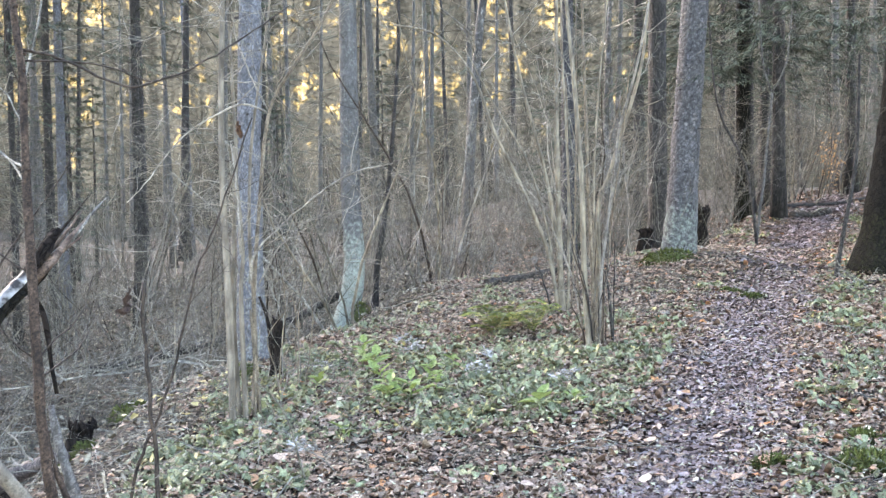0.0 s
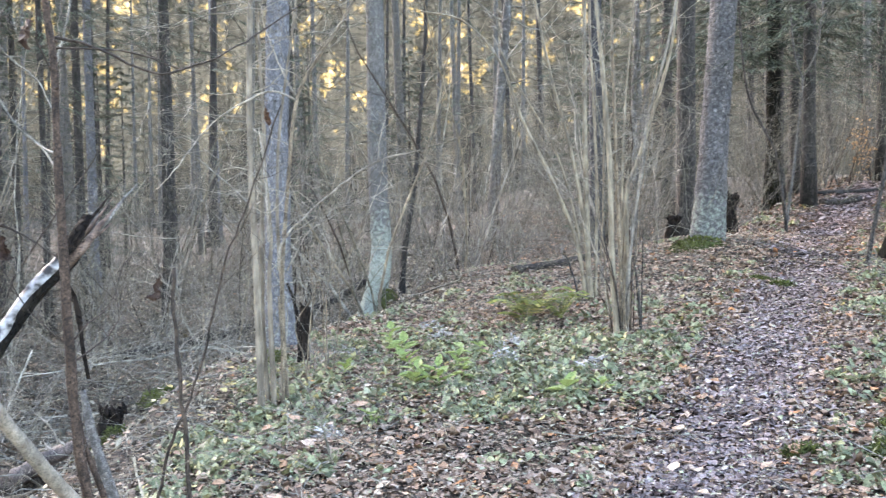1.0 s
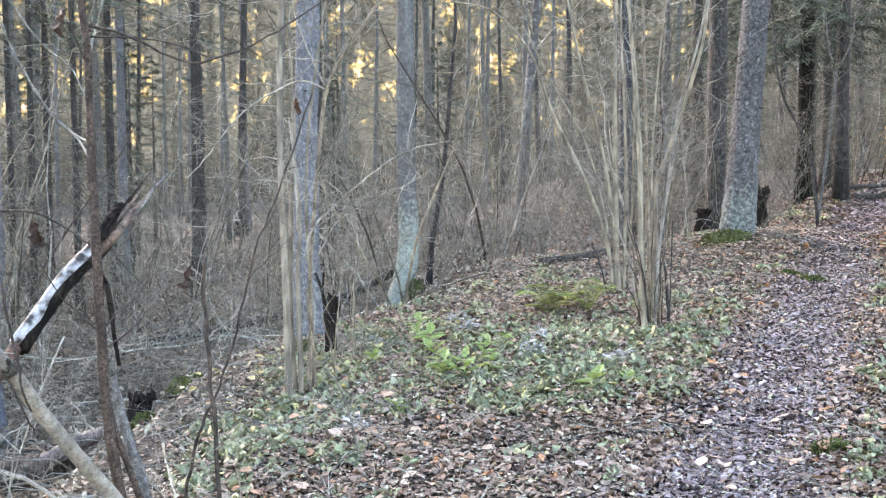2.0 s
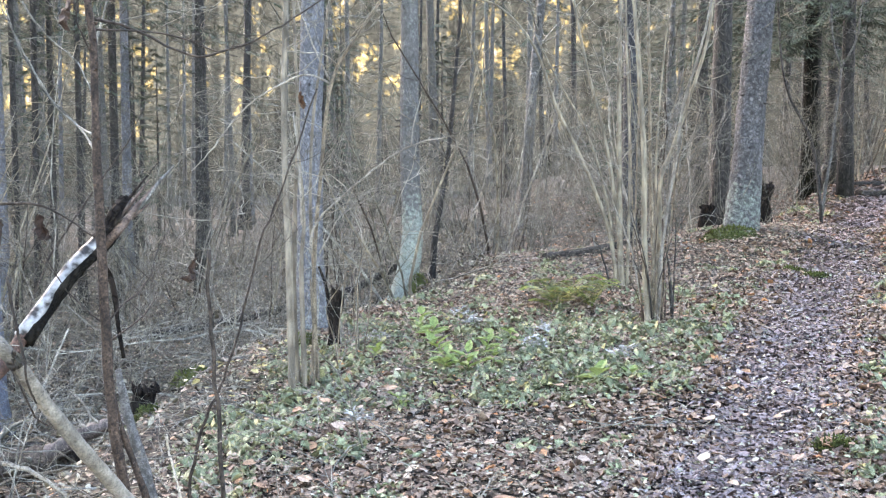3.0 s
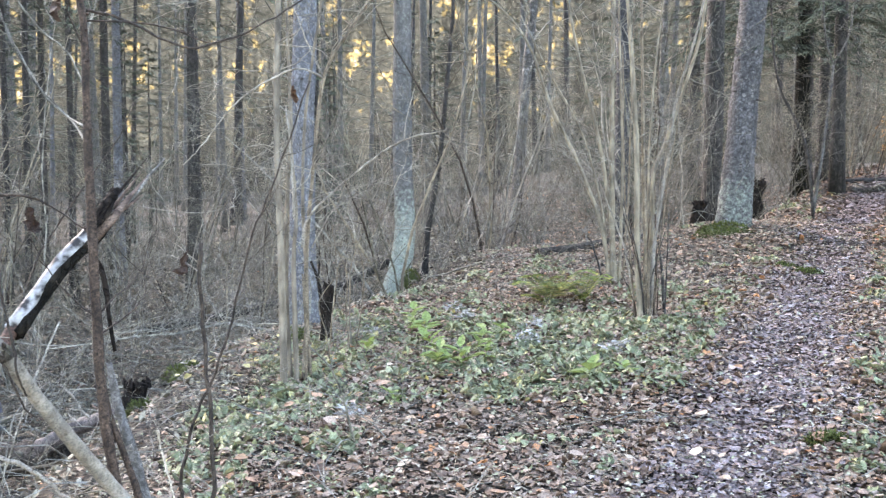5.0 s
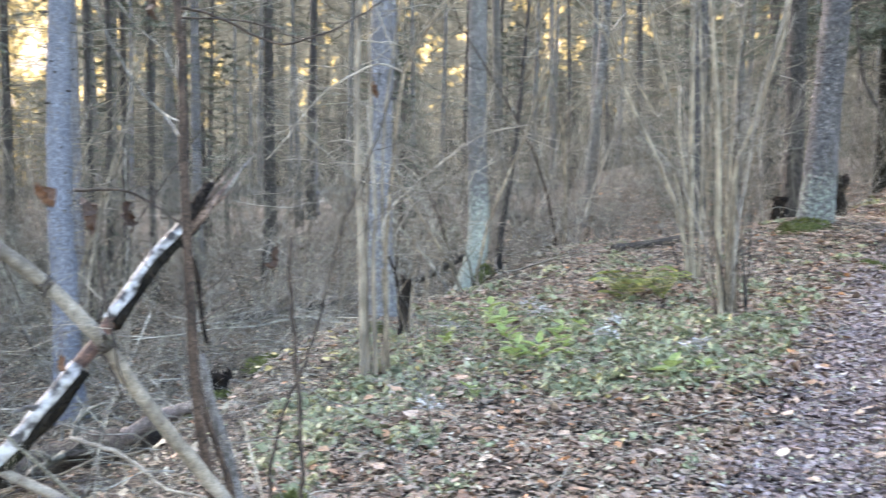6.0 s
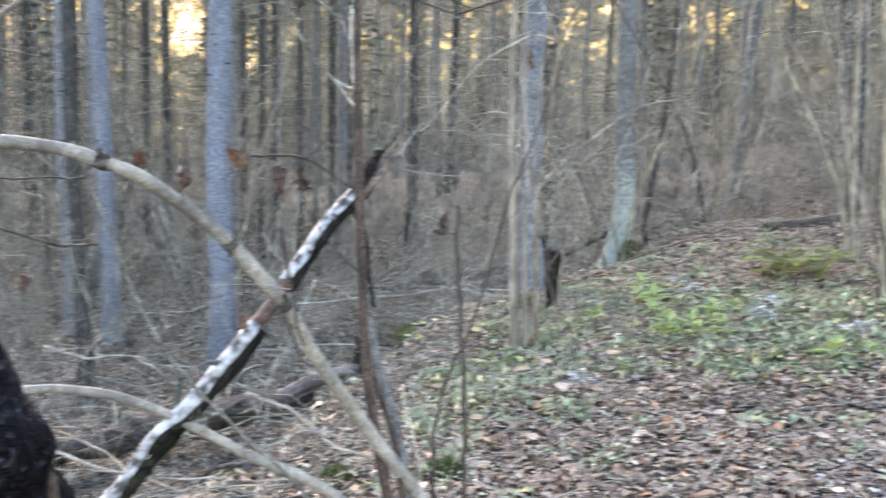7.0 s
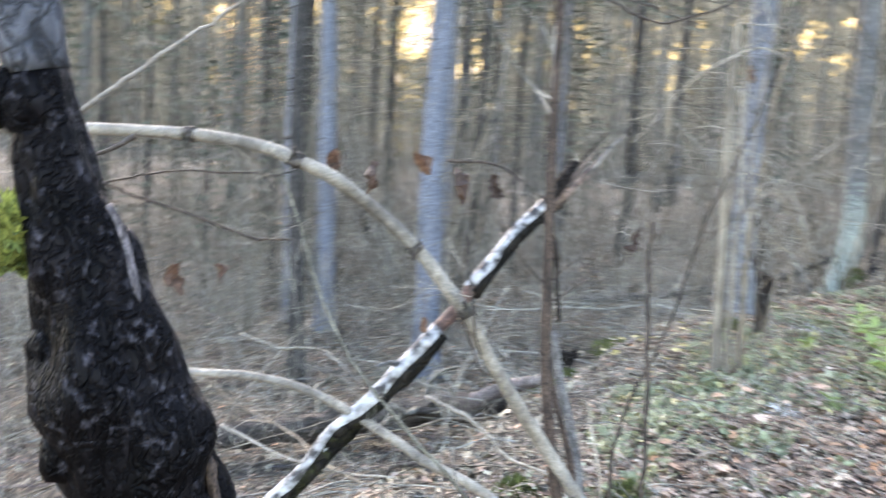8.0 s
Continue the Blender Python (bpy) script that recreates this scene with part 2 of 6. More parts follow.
M_MOSS = leafy("moss", [(0, (0.032, 0.0416, 0.0128)), (1, (0.112, 0.132, 0.036))], 0.95)


def soil_material():
    """Soil under a mat of rotted leaf scraps."""
    m, nodes, links, b = node_mat("forest_soil", 0.95)
    co = nodes.new("ShaderNodeTexCoord").outputs["Object"]
    warp = noise_tex(nodes, links, co, 30, 4)
    wob = nodes.new("ShaderNodeVectorMath")
    wob.operation = "MULTIPLY_ADD"
    wob.inputs[1].default_value = (0.04, 0.04, 0.04)
    links.new(warp.outputs["Color"], wob.inputs[0])
    links.new(co, wob.inputs[2])
    vor = nodes.new("ShaderNodeTexVoronoi")
    vor.inputs["Scale"].default_value = 34
    links.new(wob.outputs[0], vor.inputs[0])
    sep = nodes.new("ShaderNodeSeparateColor")
    links.new(vor.outputs["Color"], sep.inputs[0])
    r = ramp(nodes, [(0, (0.01, 0.008, 0.006)), (0.4, (0.028, 0.022, 0.016)), (0.75, (0.07, 0.055, 0.04)), (1, (0.15, 0.12, 0.092))])
    links.new(sep.outputs[0], r.inputs[0])
    a = noise_tex(nodes, links, co, 22, 8)
    big = noise_tex(nodes, links, co, 0.9, 4)
    t = ramp(nodes, [(0.35, (0.7, 0.68, 0.66)), (0.65, (1.1, 1.1, 1.0))])
    links.new(big.outputs[0], t.inputs[0])
    links.new(mix(nodes, links, 1.0, r.outputs[0], t.outputs[0], "MULTIPLY"), b.inputs["Base Color"])
    h = mix(nodes, links, 0.5, a.outputs[0], vor.outputs["Distance"])
    bump(nodes, links, b, h, 1.0, 0.05)
    return m


M_SOIL = soil_material()


def distance_material():
    """Distant autumn wood whose low sun and open sky between its crowns are painted as glow."""
    m, nodes, links, b = node_mat("distant_wood_glow", 1.0)
    co = nodes.new("ShaderNodeTexCoord").outputs["Object"]
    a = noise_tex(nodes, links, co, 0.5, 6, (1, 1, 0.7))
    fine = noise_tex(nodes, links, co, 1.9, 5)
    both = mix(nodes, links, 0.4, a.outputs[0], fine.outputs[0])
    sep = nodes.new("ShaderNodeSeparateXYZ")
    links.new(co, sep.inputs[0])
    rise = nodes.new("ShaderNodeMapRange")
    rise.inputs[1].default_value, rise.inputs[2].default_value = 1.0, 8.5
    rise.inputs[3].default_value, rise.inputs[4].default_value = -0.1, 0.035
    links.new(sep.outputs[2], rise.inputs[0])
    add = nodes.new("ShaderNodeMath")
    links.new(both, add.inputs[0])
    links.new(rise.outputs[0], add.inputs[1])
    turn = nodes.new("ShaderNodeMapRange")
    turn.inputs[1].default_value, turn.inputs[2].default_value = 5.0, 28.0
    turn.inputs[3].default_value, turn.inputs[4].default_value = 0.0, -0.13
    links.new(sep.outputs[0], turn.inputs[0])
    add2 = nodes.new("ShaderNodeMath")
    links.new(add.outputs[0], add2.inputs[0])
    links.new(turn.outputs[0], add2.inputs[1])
    # painted glow in three directions: open sky gap, golden tree, bright stretch
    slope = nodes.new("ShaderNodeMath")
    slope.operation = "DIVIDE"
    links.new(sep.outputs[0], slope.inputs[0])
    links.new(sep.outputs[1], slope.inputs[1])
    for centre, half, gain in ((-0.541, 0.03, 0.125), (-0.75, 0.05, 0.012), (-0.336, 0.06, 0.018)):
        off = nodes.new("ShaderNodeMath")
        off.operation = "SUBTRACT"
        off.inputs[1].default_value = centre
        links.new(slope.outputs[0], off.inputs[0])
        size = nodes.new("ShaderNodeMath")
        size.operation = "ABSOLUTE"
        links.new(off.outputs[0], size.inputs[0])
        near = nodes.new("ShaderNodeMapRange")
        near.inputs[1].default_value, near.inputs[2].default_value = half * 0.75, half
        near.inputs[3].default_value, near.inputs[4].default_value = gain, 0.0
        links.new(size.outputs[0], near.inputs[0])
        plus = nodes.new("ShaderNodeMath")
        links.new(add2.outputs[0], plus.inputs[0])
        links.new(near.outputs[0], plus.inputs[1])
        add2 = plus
    add = add2
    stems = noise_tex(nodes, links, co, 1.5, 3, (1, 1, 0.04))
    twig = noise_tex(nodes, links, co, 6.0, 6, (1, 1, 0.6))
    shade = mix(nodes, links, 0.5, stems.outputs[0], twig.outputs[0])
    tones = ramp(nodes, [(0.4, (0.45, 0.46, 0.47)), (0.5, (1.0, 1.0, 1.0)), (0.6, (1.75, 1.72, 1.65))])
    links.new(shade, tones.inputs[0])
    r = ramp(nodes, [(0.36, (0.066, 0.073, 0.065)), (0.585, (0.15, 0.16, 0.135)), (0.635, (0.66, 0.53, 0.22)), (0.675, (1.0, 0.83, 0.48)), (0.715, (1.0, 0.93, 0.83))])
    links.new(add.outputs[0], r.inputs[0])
    # the wood gives its own light; sun and sky are in the colour
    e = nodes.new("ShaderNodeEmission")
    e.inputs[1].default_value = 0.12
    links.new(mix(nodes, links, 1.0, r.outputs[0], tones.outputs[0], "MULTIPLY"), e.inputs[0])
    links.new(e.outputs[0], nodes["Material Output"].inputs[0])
    return m


M_DISTANCE = distance_material()

# ---------------------------------------------------------------- shape helpers
class Soup:
    """Vertices and faces gathered into one mesh."""

    def __init__(self):
        self.v, self.f = [], []

    def tube(self, pts, radii, sides=5, rough=0.0, cap=True):
        pts = [Vector(p) for p in pts]
        n = len(pts)
        side = None
        start = len(self.v)
        for i, p in enumerate(pts):
            d = (pts[min(i + 1, n - 1)] - pts[max(i - 1, 0)]).normalized()
            if side is None:
                side = d.orthogonal().normalized()
            side = (side - d * side.dot(d)).normalized()
            up = d.cross(side)
            for k in range(sides):
                a = 2 * math.pi * k / sides
                r = radii[i] * (1 + rough * (noise.noise(p * 9 + Vector((math.cos(a), math.sin(a), 0)) * 1.7) if rough else 0))
                self.v.append(p + side * (r * math.cos(a)) + up * (r * math.sin(a)))
        for i in range(n - 1):
            a = start + i * sides
            for k in range(sides):
                j = (k + 1) % sides
                self.f.append((a + k, a + j, a + sides + j, a + sides + k))
        if cap:
            self.f.append(tuple(range(start + sides - 1, start - 1, -1)))
            self.f.append(tuple(range(start + (n - 1) * sides, start + n * sides)))
        return self

    def leaf(self, base, way, up, length, width, fold=0.2, droop=0.0):
        way, up = Vector(way).normalized(), Vector(up)
        side = way.cross(up)
        side = side.normalized() if side.length > 1e-4 else way.orthogonal().normalized()
        up = side.cross(way)
        s = len(self.v)
        b = Vector(base)
        for u, w, h in ((0, 0, 0), (0.3, -0.5, fold), (0.68, -0.4, fold - droop * 0.5), (1, 0, -droop), (0.68, 0.4, fold - droop * 0.5), (0.3, 0.5, fold)):
            self.v.append(b + way * (u * length) + side * (w * width) + up * (h * width))
        self.f += [(s, s + 1, s + 2, s + 3), (s, s + 3, s + 4, s + 5)]
        return self

    def mesh(self, name, mat, smooth=False):
        me = bpy.data.meshes.new(name)
        me.from_pydata([tuple(v) for v in self.v], [], self.f)
        me.materials.append(mat)
        if smooth:
            me.polygons.foreach_set("use_smooth", [True] * len(me.polygons))
        me.update()
        return me


def spline(ctrl, per=4):
    """A smooth line through the control points."""
    c = [Vector(p) for p in ctrl]
    c = [c[0] * 2 - c[1]] + c + [c[-1] * 2 - c[-2]]
    out = []
    for a, b, d, e in zip(c, c[1:], c[2:], c[3:]):
        for k in range(per):
            t = k / per
            out.append(0.5 * (2 * b + (d - a) * t + (2 * a - 5 * b + 4 * d - e) * t * t + (3 * b - a - 3 * d + e) * t ** 3))
    return out + [c[-2]]


def taper(n, r0, r1, knots=0.0, rng=None):
    out = []
    for i in range(n):
        r = r0 + (r1 - r0) * i / max(1, n - 1)
        out.append(r * (1 + (rng.uniform(-knots, knots) if rng else 0)))
    return out


def root(name, place, label, category, group="", kind=""):
    ob = new(name)
    ob.location = place
    ob.empty_display_size = 0.1
    return tagged(ob, label, category, group, kind)


def part(name, soup, mat, parent, label="", smooth=True, kind=""):
    """Links the soup as one mesh under parent; its points are in the world."""
    at = Vector(parent.location)
    if parent.parent:
        at = at + Vector(parent.parent.location)
    soup.v = [Vector(v) - at for v in soup.v]
    ob = new(name, soup.mesh(name, mat, smooth))
    ob.parent = parent
    return tagged(ob, label, kind=kind)


# ---------------------------------------------------------------- the lie of the land
def trail_x(y):
    d = y - 4.35
    return 0.95 + 0.355 * d + 0.0045 * d * abs(d)


def ease(t):
    t = max(0.0, min(1.0, t))
    return t * t * (3 - 2 * t)


def bank_edge(y):
    bend = 0.44 * ease((y - 8.3) / 0.55) * (1 - ease((y - 10.2) / 1.2))
    if y < 7:
        return -1.7 - 0.07 * (7 - max(y, 2))
    return -1.7 + 0.354 * (y - 7) + bend if y < 12 else 0.07 + 0.05 * (y - 12)


def land(x, y):
    """Height of the ground: a bank that climbs to the right and away, and a shallow ravine to the left of it."""
    far = y if y < 16 else 16 + 6 * (1 - math.exp(-(y - 16) / 6))
    z = 0.13 + 0.055 * (max(far, -20) - 5) + 0.06 * max(-8, min(x, 9))
    z += 0.16 * math.exp(-(((x - 2.5) / 1.2) ** 2) - ((y - 11) / 1.3) ** 2)
    if y > 11.1:
        z -= 0.75 * ease((y - 11.1) / 2.6) * ease((trail_x(y) - 0.9 - x) / 1.6) * ease((x + 1.1) / 1.2) * (1 - ease((y - 20) / 8))
    d = max(0.0, bank_edge(y) - x)
    z -= d * d / (d * d + 0.4 + 0.6 * ease((y - 6) / 2.5))
    return z


def ground_z(x, y):
    z = land(x, y)
    near = math.exp(-((x * x + y * y) / 900))
    z += near * (0.035 * noise.noise((x * 1.3, y * 1.3, 0)) + 0.02 * noise.noise((x * 4, y * 4, 5)))
    if -3 < y < 40:
        z -= 0.045 * math.exp(-(((x - trail_x(y)) / 0.34) ** 2))
    return z


def spread(lo, hi, n, reach):
    inner = np.linspace(lo, hi, n)
    outer = np.array([4.0, 10, 20, 40, 80, 160, 320])
    return np.concatenate([lo - outer[::-1] * reach, inner, hi + outer * reach])


def build_ground():
    xs, ys = spread(-13, 11, 200, 1.2), spread(-4, 26, 240, 1.2)
    s = Soup()
    for y in ys:
        for x in xs:
            s.v.append((x, y, ground_z(x, y)))
    w = len(xs)
    for j in range(len(ys) - 1):
        for i in range(w - 1):
            a = j * w + i
            s.f.append((a, a + 1, a + w + 1, a + w))
    ob = new("ground", s.mesh("ground", M_SOIL, True))
    return tagged(ob, "dark leaf-strewn forest soil sloping into a ravine", "ground", kind="structure")


ground = build_ground()


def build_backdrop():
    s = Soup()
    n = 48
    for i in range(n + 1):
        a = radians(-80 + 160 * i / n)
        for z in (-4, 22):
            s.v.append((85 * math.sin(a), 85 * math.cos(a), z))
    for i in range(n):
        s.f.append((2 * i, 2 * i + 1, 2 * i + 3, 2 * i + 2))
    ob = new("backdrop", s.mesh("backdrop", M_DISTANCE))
    return tagged(ob, "glowing backdrop of distant autumn wood, low sun painted on", "backdrop", kind="structure")


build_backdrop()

# ---------------------------------------------------------------- trees
def side_twigs(s, rng, p, way, length, r, depth=1, droop=0.1, sides=3, kinks=3):
    """A crooked twig with finer ones on it."""
    pts = [Vector(p)]
    d = Vector(way).normalized()
    bend = d.orthogonal().normalized()
    bend = (bend * rng.gauss(0, 1) + d.cross(bend) * rng.gauss(0, 1)).normalized() * rng.uniform(0.1, 0.34)
    for k in range(kinks):
        d = (d + Vector((rng.gauss(0, 0.17), rng.gauss(0, 0.17), rng.gauss(0, 0.13) - droop)) + bend * (1 if k % 2 else -1)).normalized()
        pts.append(pts[-1] + d * (length / kinks) * rng.uniform(0.75, 1.25))
    s.tube(pts, taper(len(pts), r, r * 0.35), sides, cap=False)
    if depth > 0:
        for k in range(rng.randint(2, 4)):
            f = rng.uniform(0.3, 0.95) * kinks
            i = min(int(f), kinks - 1)
            q = pts[i].lerp(pts[i + 1], f - i)
            e = (d + Vector((rng.gauss(0, 0.6), rng.gauss(0, 0.6), rng.gauss(0, 0.45)))).normalized()
            side_twigs(s, rng, q, e, length * rng.uniform(0.3, 0.55), r * 0.55, depth - 1, droop, sides, max(2, kinks - 1))


def needle_branch(s, rng, p, way, length, sprays, size):
    """A drooping spruce branch hung with needle sprays."""
    pts = [Vector(p)]
    d = Vector(way).normalized()
    for k in range(5):
        d = (d + Vector((rng.gauss(0, 0.06), rng.gauss(0, 0.06), -0.1 if k < 3 else 0.12))).normalized()
        pts.append(pts[-1] + d * length / 5)
    for k in range(sprays):
        f = (0.12 + 0.88 * (k + rng.random()) / sprays) * 5
        i = min(int(f), 4)
        q = pts[i].lerp(pts[i + 1], f - i)
        side = Vector((-d.y, d.x, 0)).normalized() * (1 if k % 2 else -1)
        e = (d * 0.7 + side * rng.uniform(0.3, 1.0) + Vector((0, 0, rng.uniform(-0.9, 0.05)))).normalized()
        ln = size * rng.uniform(0.6, 1.3) * (1.15 - 0.6 * f / 5)
        w = e.cross(Vector((rng.gauss(0, 0.4), rng.gauss(0, 0.4), 1))).normalized() * ln * 0.055
        k0 = len(s.v)
        s.v += [q, q + e * ln * 0.45 - w, q + e * ln, q + e * ln * 0.45 + w]
        s.f.append((k0, k0 + 1, k0 + 2, k0 + 3))


def spruce_trunk_soup(base, lean, height, r, rng, ctrl=None, sides=14, flare=1.6, foot=0.22):
    line = spline(ctrl, 5) if ctrl else []
    last = Vector(line[-1]) if line else Vector(base)
    d = (Vector(line[-1]) - Vector(line[-3])).normalized() if line else Vector((*lean, 1)).normalized()
    top = base[2] + height
    if not line:
        line = [Vector(base)]
    while last.z < top:
        d = (d + Vector((-d.x * 0.15, -d.y * 0.15, 0.05))).normalized()
        last = last + d * 0.9
        line.append(last)
    z0 = Vector(base).z
    radii = []
    for p in line:
        h = max(0, p.z - z0)
        radii.append(r * max(0.08, 1 - h / height) * (1 + (flare - 1) * math.exp(-h / foot)) * (1 + rng.uniform(-0.025, 0.025)))
    s = Soup()
    s.tube(line, radii, sides, 0.12)
    return s, line, radii


def spruce(name, base, r, height, rng, label, mat, ctrl=None, crown_from=7.0, twig_from=1.0, twigs=60, branches=60, sprays=46, lean=(0, 0), flare=1.6, group="", twig_len=0.9, spray=0.42, scales=0, foot=0.22, climb=0.9):
    tree = root(name, base, label, "tree", group)
    s, line, radii = spruce_trunk_soup(base, lean, height, r, rng, ctrl, flare=flare, foot=foot)
    trunk = part("trunk", s, mat, tree)

    def at(h):
        z = base[2] + h
        for a, b in zip(line, line[1:]):
            if a.z <= z <= b.z:
                return a.lerp(b, (z - a.z) / max(1e-6, b.z - a.z))
        return line[-1]

    if scales:
        f = Soup()
        for k in range(scales):
            h = rng.uniform(0.02, 5.0)
            a = rng.uniform(0, 2 * math.pi)
            n = Vector((math.cos(a), math.sin(a), 0))
            rr = r * (1 - h / height) * (1 + (flare - 1) * math.exp(-h / foot))
            ln = rng.uniform(0.018, 0.04)
            f.leaf(at(h) + n * (rr * 0.985), Vector((rng.gauss(0, 0.3), rng.gauss(0, 0.3), -1)) + n * rng.uniform(0.06, 0.2), n, ln, ln * rng.uniform(0.7, 1.2), -0.12, 0.1)
        part("scaly_bark", f, M_SCALE, tree, "loose grey scales of bark", smooth=False, kind="stuff")
    if twigs:
        t = Soup()
        for k in range(twigs):
            h = rng.uniform(twig_from, crown_from + 1.5)
            a = rng.uniform(0, 2 * math.pi)
            rr = r * (1 - h / height) * 0.9
            way = Vector((math.cos(a), math.sin(a), rng.uniform(-0.25, 0.25)))
            side_twigs(t, rng, at(h) + way * rr, way, twig_len * rng.uniform(0.25, 1.3), 0.0055, 2 if k % 2 else 1, 0.06)
        part("twig_growth", t, M_TWIGDARK, tree, "dry leafless lower twigs", kind="stuff")
        kn = Soup()
        for k in range(twigs // 2):
            h = rng.uniform(0.4, 5)
            a = rng.uniform(0, 2 * math.pi)
            way = Vector((math.cos(a), math.sin(a), -0.1))
            q = at(h) + way * r * 0.8 * (1 - h / height)
            kn.tube([q, q + way * rng.uniform(0.04, 0.09)], [0.013, 0.006], 5)
        part("stub_growth", kn, M_DARKBARK, tree, "dark broken branch stubs", kind="stuff")
    c = Soup()
    for k in range(branches):
        f = k / branches
        h = crown_from + (height - crown_from) * f ** climb
        a = k * 2.4 + rng.uniform(-0.4, 0.4)
        ln = max(0.3, (0.17 * height) * (1 - f) ** 0.75 * rng.uniform(0.7, 1.15) + 0.25)
        needle_branch(c, rng, at(h), (math.cos(a), math.sin(a), rng.uniform(-0.15, 0.2)), ln, sprays if h < 11 else sprays // 2, spray if h < 11 else spray * 1.5)
    part("crown", c, M_NEEDLE, tree, "dark green drooping needle branches", smooth=False, kind="stuff")
    return tree


def moss_mound(name, parent, centre, rx, ry, rz, rng, n=900, label="cushion of green moss", mat=None):
    """A cushion of moss: a lumpy core under a nap of short blades."""
    s = Soup()
    c = Vector(centre)
    m, k = 12, 5
    for j in range(k + 1):
        for i in range(m):
            a, b = 2 * math.pi * i / m, 0.5 * math.pi * j / k
            q = Vector((rx * math.cos(a) * math.cos(b), ry * math.sin(a) * math.cos(b), rz * math.sin(b)))
            s.v.append(c + q * (0.92 + 0.2 * noise.noise((c + q) * 5)))
    for j in range(k):
        for i in range(m):
            a = j * m + i
            b = j * m + (i + 1) % m
            s.f.append((a, b, b + m, a + m))
    for _ in range(n):
        a, b = rng.uniform(0, 2 * math.pi), math.asin(rng.random())
        u = Vector((math.cos(a) * math.cos(b), math.sin(a) * math.cos(b), math.sin(b)))
        q = c + Vector((u.x * rx, u.y * ry, u.z * rz)) * 0.95
        s.leaf(q, u + Vector((rng.gauss(0, 0.5), rng.gauss(0, 0.5), rng.gauss(0, 0.5))), (0, 0, 1), rng.uniform(0.02, 0.05), 0.012)
    return part(name, s, mat or M_MOSS, parent, label, smooth=False, kind="stuff")


R = random.Random(11)
spruce("spruce_tree", (-1.43, 7.8, land(-1.43, 7.8)), 0.098, 19, R, "slim grey-barked spruce with dry twigs behind the hazel", M_SPRUCE,
       [(-1.4, 7.8, -0.1), (-1.41, 7.81, 0.5), (-1.42, 7.88, 1.53), (-1.4, 7.96, 2.79)], 8, 1.6, 26, scales=700)
lichen_spruce = spruce("spruce_tree", (-1.08, 11.66, land(-1.08, 11.66)), 0.118, 19, R, "slender spruce with pale lichen low on its trunk", M_SPRUCE_LICHEN,
       [(-1.14, 11.64, -0.3), (-1.08, 11.67, 0.1), (-1.0, 11.71, 0.63), (-1.03, 11.76, 1.51), (-1.04, 11.88, 3.39)], 8, 1.4, 40, flare=1.5, scales=500)
moss_mound("root_moss", lichen_spruce, (-0.92, 11.55, -0.05), 0.14, 0.15, 0.3, R, 500)
big_spruce = spruce("spruce_tree", (2.4, 10.9, land(2.4, 10.9)), 0.15, 24, R, "stout old spruce with rough scaly bark and mossy foot", M_SPRUCE_OLD,
       [(2.4, 10.9, 0.5), (2.425, 10.93, 0.85), (2.47, 10.98, 1.4), (2.53, 11.06, 2.03), (2.63, 11.14, 3.18)], 9, 1.2, 50, flare=1.28, scales=2600, foot=0.35)
moss_mound("root_moss", big_spruce, (2.3, 10.7, 0.62), 0.34, 0.26, 0.2, R, 1500)
spruce("spruce_tree", (2.75, 13.6, land(2.75, 13.6)), 0.13, 21, R, "grey-brown spruce standing behind a stouter one", M_DARKBARK, None, 8, 1.2, 50)
spruce("spruce_tree", (4.98, 17.54, land(4.98, 17.54)), 0.135, 20, R, "dark spruce beside the top of the path", M_DARKTRUNK, None, 2.6, 1.2, 60, branches=130, sprays=150, spray=0.15, climb=1.9, flare=1.25)
spruce("spruce_tree", (4.91, 15.5, land(4.91, 15.5)), 0.1, 16, R, "dark slim spruce at the edge of the path", M_DARKBARK, None, 2.5, 1.2, 60, branches=130, sprays=150, spray=0.15, climb=1.9, flare=1.25)
spruce("spruce_tree", (1.77, 15.0, land(1.77, 15.0)), 0.105, 19, R, "dark blue-grey spruce behind the hazels", M_GREYBARK, None, 6.5, 1.2, 70, scales=300)
spruce("spruce_tree", (3.9, 16.8, land(3.9, 16.8)), 0.09, 17, R, "grey-brown spruce among the brush", M_FARBARK, None, 2.9, 1.2, 60, branches=120, sprays=150, spray=0.15, climb=1.8)
spruce("spruce_tree", (5.6, 19.4, land(5.6, 19.4)), 0.11, 18, R, "dark spruce at the top of the rise", M_DARKBARK, None, 3.0, 1.2, 60, branches=120, sprays=150, spray=0.15, climb=1.8)
spruce("spruce_tree", (4.02, 9.78, land(4.02, 9.78)), 0.17, 18, R, "dark leaning spruce at the edge of the path", M_DARKTRUNK,
       [(3.97, 9.76, 0.3), (4.02, 9.78, 0.88), (4.1, 9.82, 1.52), (4.19, 9.84, 2.1), (4.32, 9.9, 3.3)], 2.35, 2.2, 40, flare=1.8, branches=110, sprays=150, spray=0.12, climb=1.7)
spruce("spruce_tree", (-4.25, 8.58, land(-4.25, 8.58)), 0.116, 20, R, "blue-grey spruce studded with twig stubs in the ravine", M_SPRUCE_BLUE,
       [(-4.22, 8.52, -0.95), (-4.28, 8.62, 0.01), (-4.36, 8.72, 0.78), (-4.42, 8.85, 1.76), (-4.45, 8.98, 2.74)], 8, 0.6, 50, scales=900)
